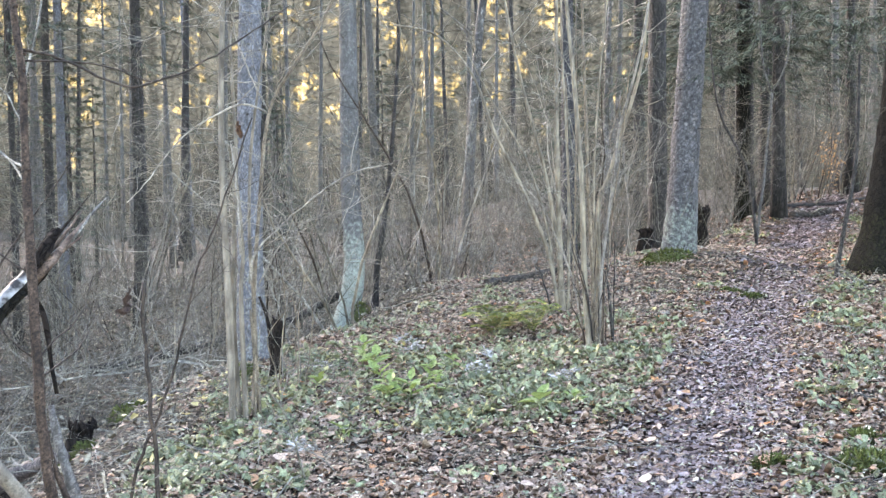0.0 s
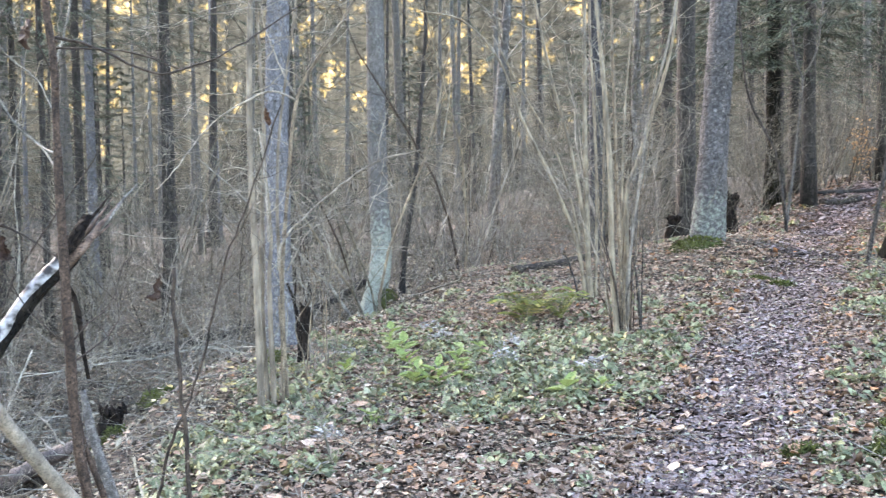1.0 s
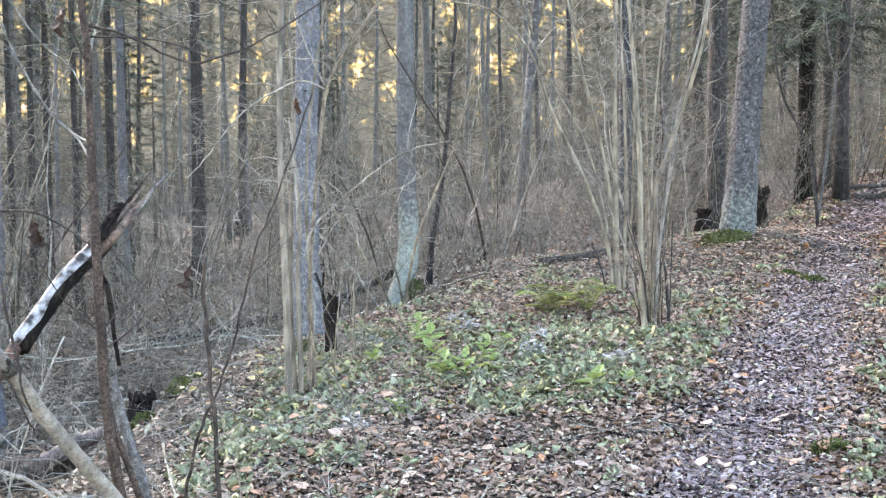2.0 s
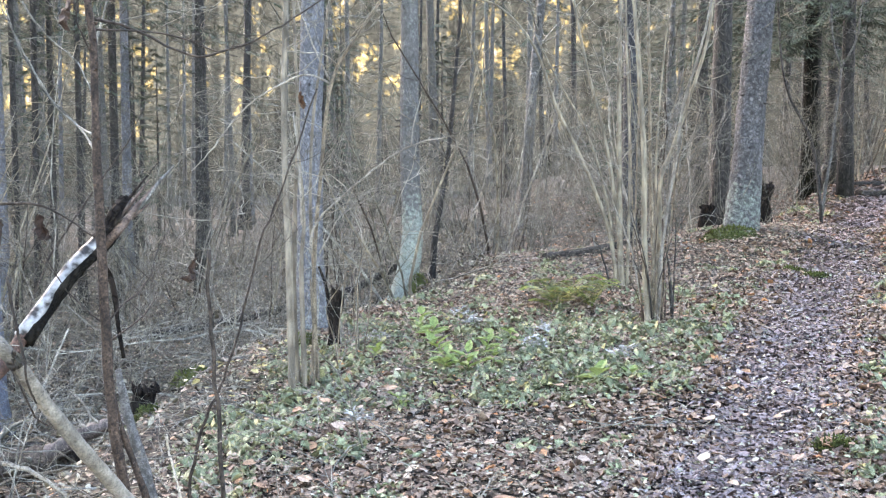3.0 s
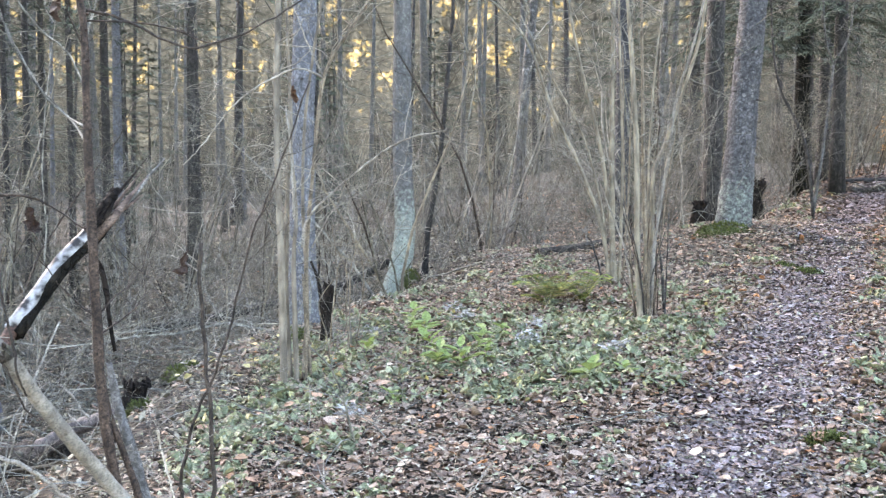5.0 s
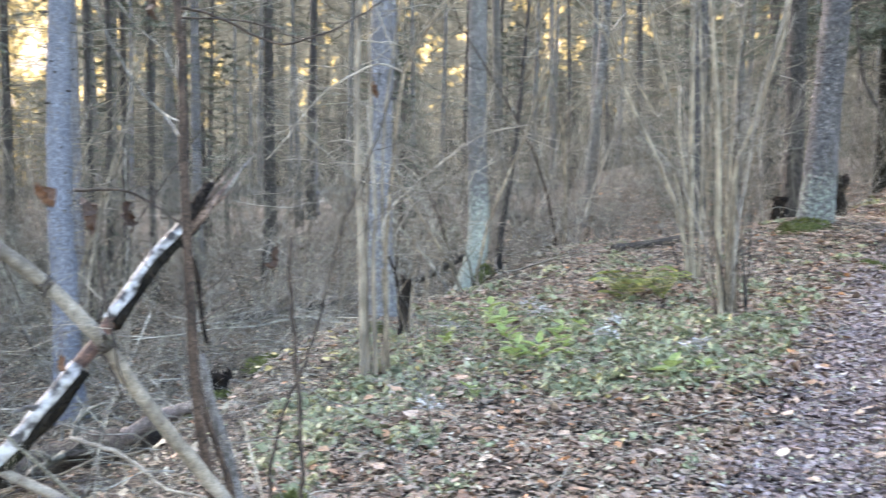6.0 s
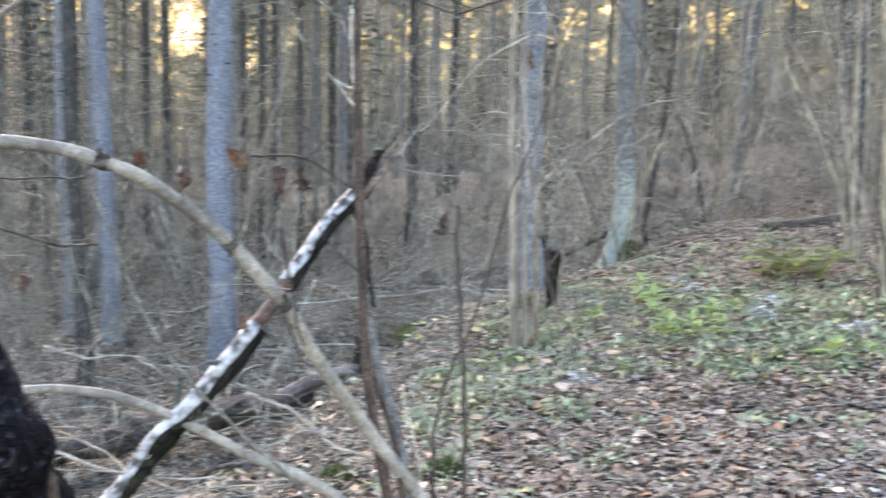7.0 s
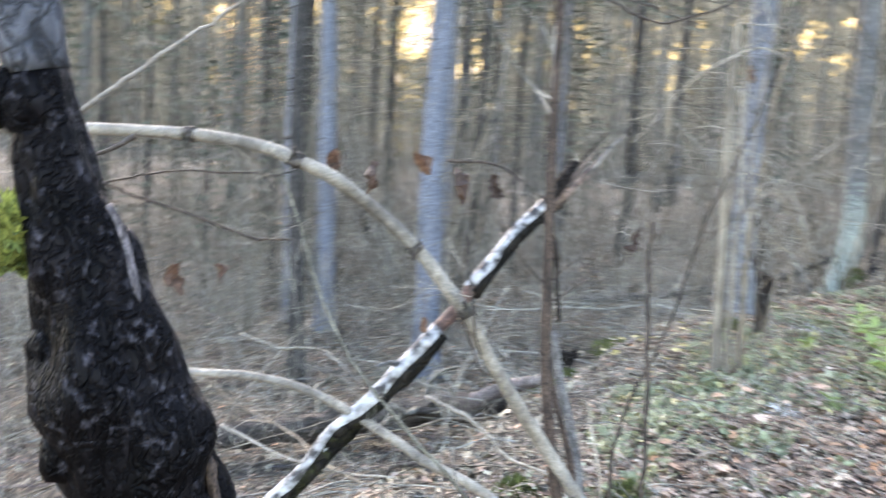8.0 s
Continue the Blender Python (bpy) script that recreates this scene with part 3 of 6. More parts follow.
spruce("spruce_tree", (-6.42, 10.27, land(-6.42, 10.27)), 0.1, 18, R, "slim blue-grey spruce in the ravine", M_SPRUCE_BLUE,
       [(-6.4, 10.25, -1.1), (-6.45, 10.3, -0.14), (-6.55, 10.39, 0.98), (-6.66, 10.49, 2.23), (-6.72, 10.54, 2.85)], 7, 1.2, 45)
spruce("spruce_tree", (-5.25, 7.98, land(-5.25, 7.98)), 0.07, 11, R, "thin dark dead spruce in the ravine", M_DARKBARK,
       [(-5.23, 7.96, -1.0), (-5.33, 8.04, 0.18), (-5.42, 8.1, 1.05), (-5.52, 8.22, 2.52)], 6, 0.8, 30)
spruce("spruce_tree", (-7.1, 10.55, land(-7.1, 10.55)), 0.085, 18, R, "grey spruce in the ravine", M_SPRUCE,
       [(-7.08, 10.53, -1.2), (-7.12, 10.57, -0.6), (-7.28, 10.69, 0.96), (-7.39, 10.87, 2.92)], 7, 1.2, 45)
spruce("spruce_tree", (-8.25, 13.0, land(-8.25, 13.0)), 0.11, 18, R, "slim grey spruce in the ravine", M_SPRUCE, None, 2.9, 1.2, 50, 95, 150, lean=(-0.06, 0.02), spray=0.14)
spruce("spruce_tree", (-5.86, 15.66, land(-5.86, 15.66)), 0.075, 17, R, "dark slim spruce among the ravine brush", M_DARKBARK, None, 4.2, 1.2, 60, branches=95, sprays=150, spray=0.14)
spruce("spruce_tree", (-6.17, 17.0, land(-6.17, 17.0)), 0.085, 18, R, "grey spruce among the ravine brush", M_SPRUCE, None, 4.4, 1.2, 60, branches=95, sprays=150, spray=0.14)
spruce("spruce_tree", (-5.52, 19.1, land(-5.52, 19.1)), 0.1, 18, R, "dark spruce among the ravine brush", M_DARKBARK, None, 4.6, 1.2, 60, branches=95, sprays=150, spray=0.14)

for x, y, r, mat, label in ((-5.87, 12.15, 0.066, M_SPRUCE, "slim grey spruce in the ravine"), (-5.95, 12.65, 0.045, M_DARKBARK, "thin dark spruce in the ravine"), (-6.18, 13.65, 0.05, M_DARKBARK, "thin dark spruce in the ravine"),
                            (-6.8, 15.6, 0.06, M_DARKBARK, "thin dark spruce in the ravine"), (-5.99, 14.68, 0.055, M_DARKBARK, "thin dark spruce in the ravine"), (-4.64, 15.87, 0.07, M_DARKBARK, "thin dark spruce in the ravine"),
                            (-9.08, 16.3, 0.09, M_DARKBARK, "thin dark spruce in the ravine")):
    spruce("spruce_tree", (x, y, land(x, y) - 0.05), r, 13 + 50 * r, R, label, mat, None, 3.5 if y > 12.4 else 6.5, 0.8, 40, 70, 120, spray=0.14, lean=(R.uniform(-0.02, 0.02), 0.01))


def bare_tree(name, base, ctrl, r, top, rng, label, mat, twigs=30, length=1.6, twig_mat=None):
    """A leafless tree: a trunk that goes on upward, and bare branches."""
    tree = root(name, base, label, "tree")
    line = spline(ctrl, 5)
    d = (line[-1] - line[-3]).normalized()
    while line[-1].z < top:
        d = (d + Vector((rng.gauss(0, 0.06), rng.gauss(0, 0.06), 0.05))).normalized()
        line.append(line[-1] + d * 0.6)
    s = Soup()
    s.tube(line, [q * (1 + 0.5 * math.exp(-i / 1.5)) for i, q in enumerate(taper(len(line), r, r * 0.25, 0.04, rng))], 10, 0.12)
    part("trunk", s, mat, tree)
    t = Soup()
    for k in range(twigs):
        i = rng.randint(len(line) // 3, len(line) - 1)
        a = rng.uniform(0, 2 * math.pi)
        side_twigs(t, rng, line[i], (math.cos(a), math.sin(a), rng.uniform(0.1, 1)), length * rng.uniform(0.4, 1.2), r * 0.2 + 0.002, 2, -0.04, 3, 4)
    part("bare_crown", t, twig_mat or M_TWIG, tree, kind="stuff")
    return tree


bare_tree("birch_tree", (0.37, 20.25, land(0.37, 20.25)), [(0.35, 20.2, -0.1), (0.45, 20.35, 1.4), (0.56, 20.45, 2.91), (0.74, 20.59, 4.86)], 0.12, 15, R, "old birch with dark bark and white patches", M_BIRCH_OLD)
bare_tree("birch_tree", (2.6, 17.0, land(2.6, 17.0)), [(2.6, 17.0, 0.2), (2.63, 17.0, 1.4), (2.62, 17.02, 2.8), (2.7, 17.05, 4.4)], 0.06, 11, R, "slim pale-streaked birch behind the hazels", M_BIRCH_OLD, 20, 1.2)
bare_tree("alder_tree", (-0.82, 12.2, land(-0.82, 12.2)), [(-0.82, 12.2, 0.0), (-0.78, 12.22, 0.6), (-0.64, 12.28, 1.51), (-0.5, 12.39, 3.14)], 0.04, 8, R, "thin dark crooked leafless tree", M_DARKBARK, 24, 1.2, M_TWIGDARK)

fork = root("bare_sapling", (3.7, 12.58, land(3.7, 12.58)), "slim grey forked leafless tree near the path", "tree")
for k, (ctrl, r0) in enumerate((([(3.7, 12.58, 0.5), (3.724, 12.6, 0.888), (3.835, 12.7, 1.562), (3.923, 12.8, 2.161), (3.964, 12.8, 2.589)], 0.021),
                                ([(3.964, 12.8, 2.58), (3.865, 12.8, 2.885), (3.821, 12.8, 3.344), (3.8, 12.85, 4.4)], 0.012), ([(3.96, 12.8, 2.58), (4.125, 12.8, 2.916), (4.179, 12.8, 3.34), (4.3, 12.85, 4.4)], 0.011))):
    line = spline(ctrl, 5)
    s = Soup()
    s.tube(line, taper(len(line), r0, r0 * 0.7, 0.05, R), 8, 0.1)
    for j in range(7):
        q = line[R.randint(len(line) // 3, len(line) - 1)]
        a = R.uniform(0, 6.28)
        side_twigs(s, R, q, (math.cos(a), math.sin(a), R.uniform(0.1, 0.9)), R.uniform(0.3, 1.0), 0.004, 2, 0, 3, 5)
    part("limb" if k else "trunk", s, M_FARBARK, fork)
bent = root("bare_sapling", (3.6, 12.2, land(3.6, 12.2)), "thin dark crooked leafless tree near the path", "tree")
line = spline([(3.6, 12.2, 0.5), (3.59, 12.2, 0.916), (3.492, 12.2, 1.617), (3.34, 12.2, 1.966), (3.209, 12.2, 2.219), (3.112, 12.2, 2.628), (3.05, 12.25, 3.6)], 5)
s = Soup()
s.tube(line, taper(len(line), 0.022, 0.01, 0.05, R), 8, 0.1)
for j in range(12):
    a = R.uniform(0, 6.28)
    side_twigs(s, R, line[R.randint(6, len(line) - 1)], (math.cos(a), math.sin(a), R.uniform(0.1, 0.9)), R.uniform(0.3, 0.9), 0.004, 2, 0, 3, 5)
part("trunk", s, M_DARKBARK, bent)

# the forest behind: five kinds of spruce, set out in a loop
def forest_spruce(k, rng):
    h = rng.uniform(17, 23)
    return spruce("spruce_tree", (0, 300 + 10 * k, 0), rng.uniform(0.1, 0.17), h, rng, "tall spruce deep in the wood", (M_FARBARK, M_DARKBARK, M_FARBARK, M_DARKBARK, M_FARBARK)[k],
                  None, rng.uniform(2.2, 5), 1.0, 26, 56, 110, group="spruces of the wood", twig_len=1.6, spray=0.17)


def free_spot(x, y, gap):
    if abs(x - trail_x(y)) < gap and -3 < y < 21:
        return False
    return x * x + y * y > 16


rng = random.Random(5)
kinds = [forest_spruce(k, random.Random(40 + k)) for k in range(5)]
taken = [(-1.43, 7.8), (-1.08, 11.66), (2.4, 10.9), (2.63, 13.6), (4.98, 17.54), (4.91, 15.5), (3.88, 9.78), (-3.75, 8.4), (-8.25, 13), (-6.6, 10.7), (-5.3, 8.1), (-5.86, 15.66), (-6.25, 17), (-5.52, 19.1), (0.4, 20.3)]
used, tries = 0, 0
while used < 142 and tries < 9000:
    tries += 1
    a = radians(rng.uniform(-68, 40)) if used < 124 else radians(rng.uniform(40, 290))
    d = 17 + 40 * rng.random() ** 0.8 if used < 124 else rng.uniform(7, 25)
    x, y = d * math.sin(a), d * math.cos(a)
    if not free_spot(x, y, 1.7) or any((x - p) ** 2 + (y - q) ** 2 < 2.2 ** 2 for p, q in taken):
        continue
    if used < 124 and d < 34 and radians(-9) < a < radians(7) and rng.random() < 0.75:
        continue
    if used < 124 and (abs(a - radians(-28.4)) < radians(1.1) or (abs(a - radians(-18.4)) < radians(2.2) and d < 45)):
        continue
    taken.append((x, y))
    k = kinds[used % 5]
    m = pose(x, y, land(x, y) - 0.05, rng.uniform(-2, 2), rng.uniform(-2, 2), rng.uniform(0, 360))
    if used < 5:
        k.matrix_basis = m
    else:
        ob = copy_thing(k, m)
        ob.scale = [rng.uniform(0.75, 1.15)] * 3
    used += 1

# slim spruces with bare stems on the far side of the ravine
def pole_spruce(k, rng):
    return spruce("spruce_tree", (0, 360 + 10 * k, 0), rng.uniform(0.055, 0.085), rng.uniform(13, 17), rng, "slim spruce with a long bare stem", (M_DARKBARK, M_FARBARK, M_DARKBARK, M_SPRUCE)[k],
                  None, 6.5, 0.8, 40, 34, 60, group="slim spruces of the ravine", twig_len=1.1, spray=0.17)


rng = random.Random(6)
slim = [pole_spruce(k, random.Random(140 + k)) for k in range(4)]
used, tries = 0, 0
while used < 18 and tries < 4000:
    tries += 1
    a, d = radians(rng.uniform(-46, -13)), 17 + 22 * rng.random()
    x, y = d * math.sin(a), d * math.cos(a)
    if any((x - p) ** 2 + (y - q) ** 2 < 1.0 for p, q in taken) or abs(a - radians(-28.4)) < radians(0.9):
        continue
    taken.append((x, y))
    m = pose(x, y, land(x, y) - 0.05, rng.uniform(-2, 2), rng.uniform(-2, 2), rng.uniform(0, 360))
    if used < 4:
        slim[used].matrix_basis = m
    else:
        copy_thing(slim[used % 4], m).scale = [rng.uniform(0.8, 1.25)] * 3
    used += 1

# ---------------------------------------------------------------- brush
def bush_kind(k, rng):
    """A leafless bush: a handful of lean stems, each with its twigs."""
    bush = root("bare_bush", (0, 400 + 10 * k, 0), "leafless grey-brown bush of thin tangled stems", "bush", "bushes of the undergrowth")
    at = Vector(bush.location)
    for j in range(rng.randint(5, 9)):
        a = rng.uniform(0, 2 * math.pi)
        d = Vector((math.cos(a) * rng.uniform(0.1, 0.5), math.sin(a) * rng.uniform(0.1, 0.5), 1)).normalized()
        h = rng.uniform(1.6, 4.2)
        pts = [at + Vector((math.cos(a) * 0.1, math.sin(a) * 0.1, -0.15))]
        for i in range(7):
            d = (d + Vector((rng.gauss(0, 0.09), rng.gauss(0, 0.09), -0.03))).normalized()
            pts.append(pts[-1] + d * h / 7)
        r = rng.uniform(0.008, 0.018)
        s = Soup()
        s.tube(pts, taper(8, r, r * 0.3), 5, cap=False)
        for i in range(rng.randint(6, 10)):
            f = rng.uniform(1.2, 7)
            q = pts[int(f)].lerp(pts[min(7, int(f) + 1)], f % 1)
            b = rng.uniform(0, 2 * math.pi)
            side_twigs(s, rng, q, (math.cos(b), math.sin(b), rng.uniform(-0.1, 0.9)), rng.uniform(0.3, 1.0), 0.004, 2 if i % 3 == 0 else 1, 0.0, 3, 3)
        part("stem", s, (M_HAZEL_BROWN, M_TWIGDARK, M_TWIGPALE, M_TWIGDARK, M_SHOOT, M_TWIG)[(k + j) % 6], bush)
    return bush


rng = random.Random(21)
bushes = [bush_kind(k, random.Random(60 + k)) for k in range(6)]
used, tries = 0, 0
while used < 125 and tries < 9000:
    tries += 1
    a = radians(rng.uniform(-62, 36))
    d = 5.5 + 24 * rng.random()
    x, y = d * math.sin(a), d * math.cos(a)
    on_bank = bank_edge(y) - 0.6 < x < trail_x(y) + 3.5 and y < 11.4
    if on_bank or not free_spot(x, y, 1.5) or (x < -1 and (d < 9.0 or (d < 16 and rng.random() < 0.4))):
        continue
    m = pose(x, y, land(x, y), rng.uniform(-8, 8), rng.uniform(-8, 8), rng.uniform(0, 360))
    if used < 6:
        bushes[used].matrix_basis = m
    else:
        copy_thing(bushes[used % 6], m).scale = [rng.uniform(0.7, 1.2)] * 3
    used += 1

def brushwood(rng):
    """Fallen twigs and dead brambles that cover the floor of the ravine."""
    s, dark = Soup(), Soup()
    n = 0
    while n < 2600:
        a, d = radians(rng.uniform(-64, 10)), 3.1 + 21 * rng.random() ** 1.25
        x, y = d * math.sin(a), d * math.cos(a)
        if x > bank_edge(y) - 0.25 or (d < 9 and rng.random() < 0.75):
            continue
        n += 1
        b = rng.uniform(0, 2 * math.pi)
        ln = rng.uniform(0.25, 1.3)
        p = Vector((x, y, ground_z(x, y) + rng.uniform(0, 0.12)))
        # three twigs in four go dark: the hollow's shade put into their colour
        side_twigs(s if n % 4 < 1 else dark, rng, p, (math.cos(b), math.sin(b), rng.choice((0.05, 0.15, 0.35, 1.0 if d > 7.5 else 0.1))), ln, rng.uniform(0.003, 0.008), 1 if n % 2 else 0, rng.uniform(-0.02, 0.12), 3, 4)
    for soup, mat, label in ((s, M_TWIG, "tangle of dead grey twigs on the ravine floor"), (dark, M_TWIGDARK, "tangle of dead twigs darkened for the ravine's shade")):
        tagged(new("brushwood", soup.mesh("brushwood", mat)), label, "brushwood", kind="stuff")


brushwood(random.Random(31))


def lying_sticks(rng):
    """Stouter broken sticks that lie criss-cross in the hollow: the near ones one by one, the rest together."""
    rest = Soup()
    n = 0
    while n < 420:
        a, d = radians(rng.uniform(-64, -8)), 3.6 + 12 * rng.random() ** 1.3
        x, y = d * math.sin(a), d * math.cos(a)
        if x > bank_edge(y) - 0.1:
            continue
        n += 1
        b = rng.uniform(0, 2 * math.pi)
        p = Vector((x, y, ground_z(x, y) + rng.uniform(0.01, 0.12)))
        s = Soup() if d < 7.5 else rest
        side_twigs(s, rng, p, (math.cos(b), math.sin(b), rng.uniform(-0.05, 0.25)), rng.uniform(0.4, 1.6), rng.uniform(0.004, 0.011), 1, 0.05, 5 if d < 7.5 else 3, 5)
        if d < 7.5:
            s.v = [v - p for v in s.v]
            ob = tagged(new("fallen_stick", s.mesh("fallen_stick", (M_TWIG, M_BARE, M_HAZEL_DARK)[n % 3], True)), "crooked broken stick lying in the hollow", "stick", "sticks in the hollow")
            ob.location = p
    tagged(new("far_sticks", rest.mesh("far_sticks", M_TWIG)), "grey broken sticks lying criss-cross in the hollow", "sticks", kind="stuff")


lying_sticks(random.Random(34))


def undergrowth(rng):
    """Thin leafless shoots that stand everywhere in the hollow and behind the bank."""
    s, dark = Soup(), Soup()
    n = 0
    while n < 2900:
        a, d = radians(rng.uniform(-62, 32)), 5.0 + 19 * rng.random()
        x, y = d * math.sin(a), d * math.cos(a)
        if bank_edge(y) - 0.3 < x < trail_x(y) + 2.5 and y < 11.0:
            continue
        if x < bank_edge(y) and rng.random() < (0.88 if d < 8.6 else 0.4):
            continue
        if (abs(x - trail_x(y)) < 0.9 and y < 20) or (abs(x + 1.0) < 0.7 and y < 12.2):
            continue
        n += 1
        p = Vector((x, y, ground_z(x, y) - 0.02))
        # half the shoots take the dark colour to paint the thicket's shade
        side_twigs(s if n % 4 < 2 else dark, rng, p, (rng.gauss(0, 0.3), rng.gauss(0, 0.3), 1), rng.uniform(0.5, 2.3), rng.uniform(0.002, 0.0055), 2 if n % 2 else 1, -0.01, 3, 5)
    for soup, mat, label in ((s, M_TWIG, "thin leafless grey shoots crowding the hollow"), (dark, M_TWIGDARK, "thin leafless shoots crowding the hollow, darkened for its shade")):
        tagged(new("undergrowth", soup.mesh("undergrowth", mat)), label, "undergrowth", kind="stuff")


undergrowth(random.Random(33))


def arching_twigs(rng):
    """Long pale dead twigs that bow over the hollow and behind the bank, caught in one another."""
    s = Soup()
    n = 0
    while n < 80:
        a, d = radians(rng.uniform(-48, 14)), 6.8 + 5 * rng.random()
        x, y = d * math.sin(a), d * math.cos(a)
        if (x > bank_edge(y) - 0.2 and y < 10.6) or (abs(x + 1.0) < 0.7 and y > 8):
            continue
        n += 1
        b = rng.uniform(0, 2 * math.pi)
        p = Vector((x, y, ground_z(x, y) + rng.uniform(0, 0.5)))
        side_twigs(s, rng, p, (math.cos(b), math.sin(b), rng.uniform(0.4, 1.6)), rng.uniform(0.7, 1.9), rng.uniform(0.0022, 0.005), 2, 0.13, 4, 11)
    ob = new("arching_twigs", s.mesh("arching_twigs", M_TWIG))
    return tagged(ob, "long pale dead twigs bowed over the hollow", "twigs", kind="stuff")


arching_twigs(random.Random(37))


def young_spruce(k, rng):
    """A young spruce, green to the ground."""
    h = rng.uniform(3.5, 6.5)
    base = (0, 500 + 10 * k, 0)
    tree = root("young_spruce", base, "young dark green spruce in the undergrowth", "tree", "young spruces of the undergrowth")
    s = Soup()
    s.tube([Vector(base) + Vector((0, 0, z * h - 0.1)) for z in (0, 0.3, 0.6, 1)], [0.045, 0.035, 0.02, 0.006], 8, 0.1)
    part("trunk", s, M_DARKBARK, tree)
    c = Soup()
    for i in range(60):
        f = i / 60
        a = i * 2.4
        needle_branch(c, rng, Vector(base) + Vector((0, 0, h * (0.1 + 0.88 * f))), (math.cos(a), math.sin(a), 0.15), (1 - f) * 0.27 * h * rng.uniform(0.6, 1.1) + 0.12, 75, 0.13)
    part("crown", c, M_NEEDLE, tree, "drooping needle branches", smooth=False, kind="stuff")
    return tree


rng = random.Random(52)
for n, (x, y) in enumerate(((6.9, 19.6), (7.8, 20.6), (8.8, 22.5), (7.2, 22.0), (9.6, 21.0), (6.2, 18.9), (8.9, 19.2), (10.2, 23.5), (8.0, 24.5), (11.0, 21.5))):
    copy_thing(bushes[n % 6], pose(x, y, land(x, y), 0, 0, rng.uniform(0, 360))).scale = [rng.uniform(0.8, 1.1)] * 3
young = [young_spruce(k, random.Random(80 + k)) for k in range(3)]
for n, (x, y) in enumerate(((-9.5, 13.5), (-10.8, 17.0), (-3.4, 21.5), (1.9, 16.8), (2.6, 20.5), (-1.4, 24.0), (6.6, 22.0), (8.6, 19.5), (9.6, 23.0), (-7.5, 22.5), (-12.5, 14.0), (5.2, 25.0), (6.6, 14.2), (8.0, 15.5),
                             (-9.4, 11.8), (-11.2, 14.6), (-7.5, 16.6), (-12.6, 18.5), (-6.9, 19.4), (-14.5, 17.0), (-10.4, 20.5), (-13.0, 12.6), (-3.0, 17.5))):
    m = pose(x, y, land(x, y), 0, 0, rng.uniform(0, 360))
    if n < 3:
        young[n].matrix_basis = m
    else:
        copy_thing(young[n % 3], m).scale = [rng.uniform(0.8, 1.2)] * 3
for x, y, r in ((7.9, 20.5, 0.15), (9.3, 21.5, 0.13), (6.2, 20.4, 0.12), (10.6, 19.0, 0.14), (8.4, 17.0, 0.12), (7.4, 24.0, 0.13)):
    t = copy_thing(kinds[int(10 * r) % 5], pose(x, y, land(x, y) - 0.05, 0, 0, rng.uniform(0, 360)))
    t.scale = [rng.uniform(0.8, 1.0)] * 3

# ---------------------------------------------------------------- hazels
def woody(parent, name, ctrl, r0, r1, mat, rng, twigs=0, length=0.5, label="", sides=7, twig_mat=None, per=5, lift=0.5, rough=0.08):
    """A stem along its control points, with side twigs as a part of it."""
    line = spline(ctrl, per)
    if r0 < 0.0095:
        line = [p + Vector((rng.gauss(0, 1), rng.gauss(0, 1), rng.gauss(0, 1))) * (0.3 * r0 if 0 < i < len(line) - 1 else 0) for i, p in enumerate(line)]
    s = Soup()
    s.tube(line, taper(len(line), r0, r1, 0.05, rng), sides, rough)
    ob = part(name, s, mat, parent, label)
    if twigs:
        for k in range(twigs):
            t = Soup()
            i = rng.randint(len(line) // 3, len(line) - 2)
            a = rng.uniform(0, 2 * math.pi)
            side_twigs(t, rng, line[i], (math.cos(a), math.sin(a), rng.uniform(0, lift * 2)), length * rng.uniform(0.35, 1.2), max(0.0014, r1 * 0.36), 2, 0.0, 4, 6)
            part("twig", t, twig_mat or M_TWIGPALE, ob)
    return ob


rng = random.Random(71)
hazel = root("hazel_bush", (-1.15, 6.0, land(-1.15, 6.0)), "leafless hazel with a few upright pale stems on the bank", "bush")
for ctrl, r0, r1, mat, n in (
    ([(-1.17, 5.95, 0.02), (-1.19, 5.99, 0.8), (-1.22, 6.04, 1.59), (-1.21, 6.09, 2.38), (-1.15, 6.15, 3.6), (-1.0, 6.2, 4.6)], 0.0225, 0.011, M_HAZEL, 16),
    ([(-1.11, 6.01, 0.05), (-1.13, 6.04, 0.8), (-1.12, 6.07, 1.12), (-1.17, 6.1, 1.67)], 0.016, 0.007, M_HAZEL, 8),
    ([(-1.04, 6.06, 0.05), (-1.07, 6.09, 0.73), (-1.03, 6.14, 1.37), (-0.97, 6.17, 1.87), (-0.82, 6.19, 2.14), (-0.64, 6.22, 2.43), (-0.4, 6.3, 3.0)], 0.0135, 0.007, M_HAZEL_DARK, 14),
    ([(-1.09, 6.05, 0.02), (-1.08, 6.18, 0.59), (-1.11, 6.22, 1.11), (-1.1, 6.25, 1.6), (-1.05, 6.28, 2.02), (-0.99, 6.3, 2.42), (-0.9, 6.3, 3.2)], 0.013, 0.005, M_HAZEL, 8),
    ([(-1.15, 6.06, 0.02), (-1.18, 6.08, 0.6), (-1.18, 6.11, 1.12), (-1.16, 6.14, 1.6), (-1.18, 6.17, 2.08), (-1.2, 6.2, 2.46), (-1.25, 6.25, 3.3)], 0.015, 0.006, M_HAZEL, 10),
    ([(-1.06, 6.0, 0.05), (-1.06, 6.02, 0.4), (-1.08, 6.04, 0.75)], 0.01, 0.005, M_HAZEL_DARK, 2),
):
    woody(hazel, "stem", ctrl, r0, r1, mat, rng, n, 0.75)
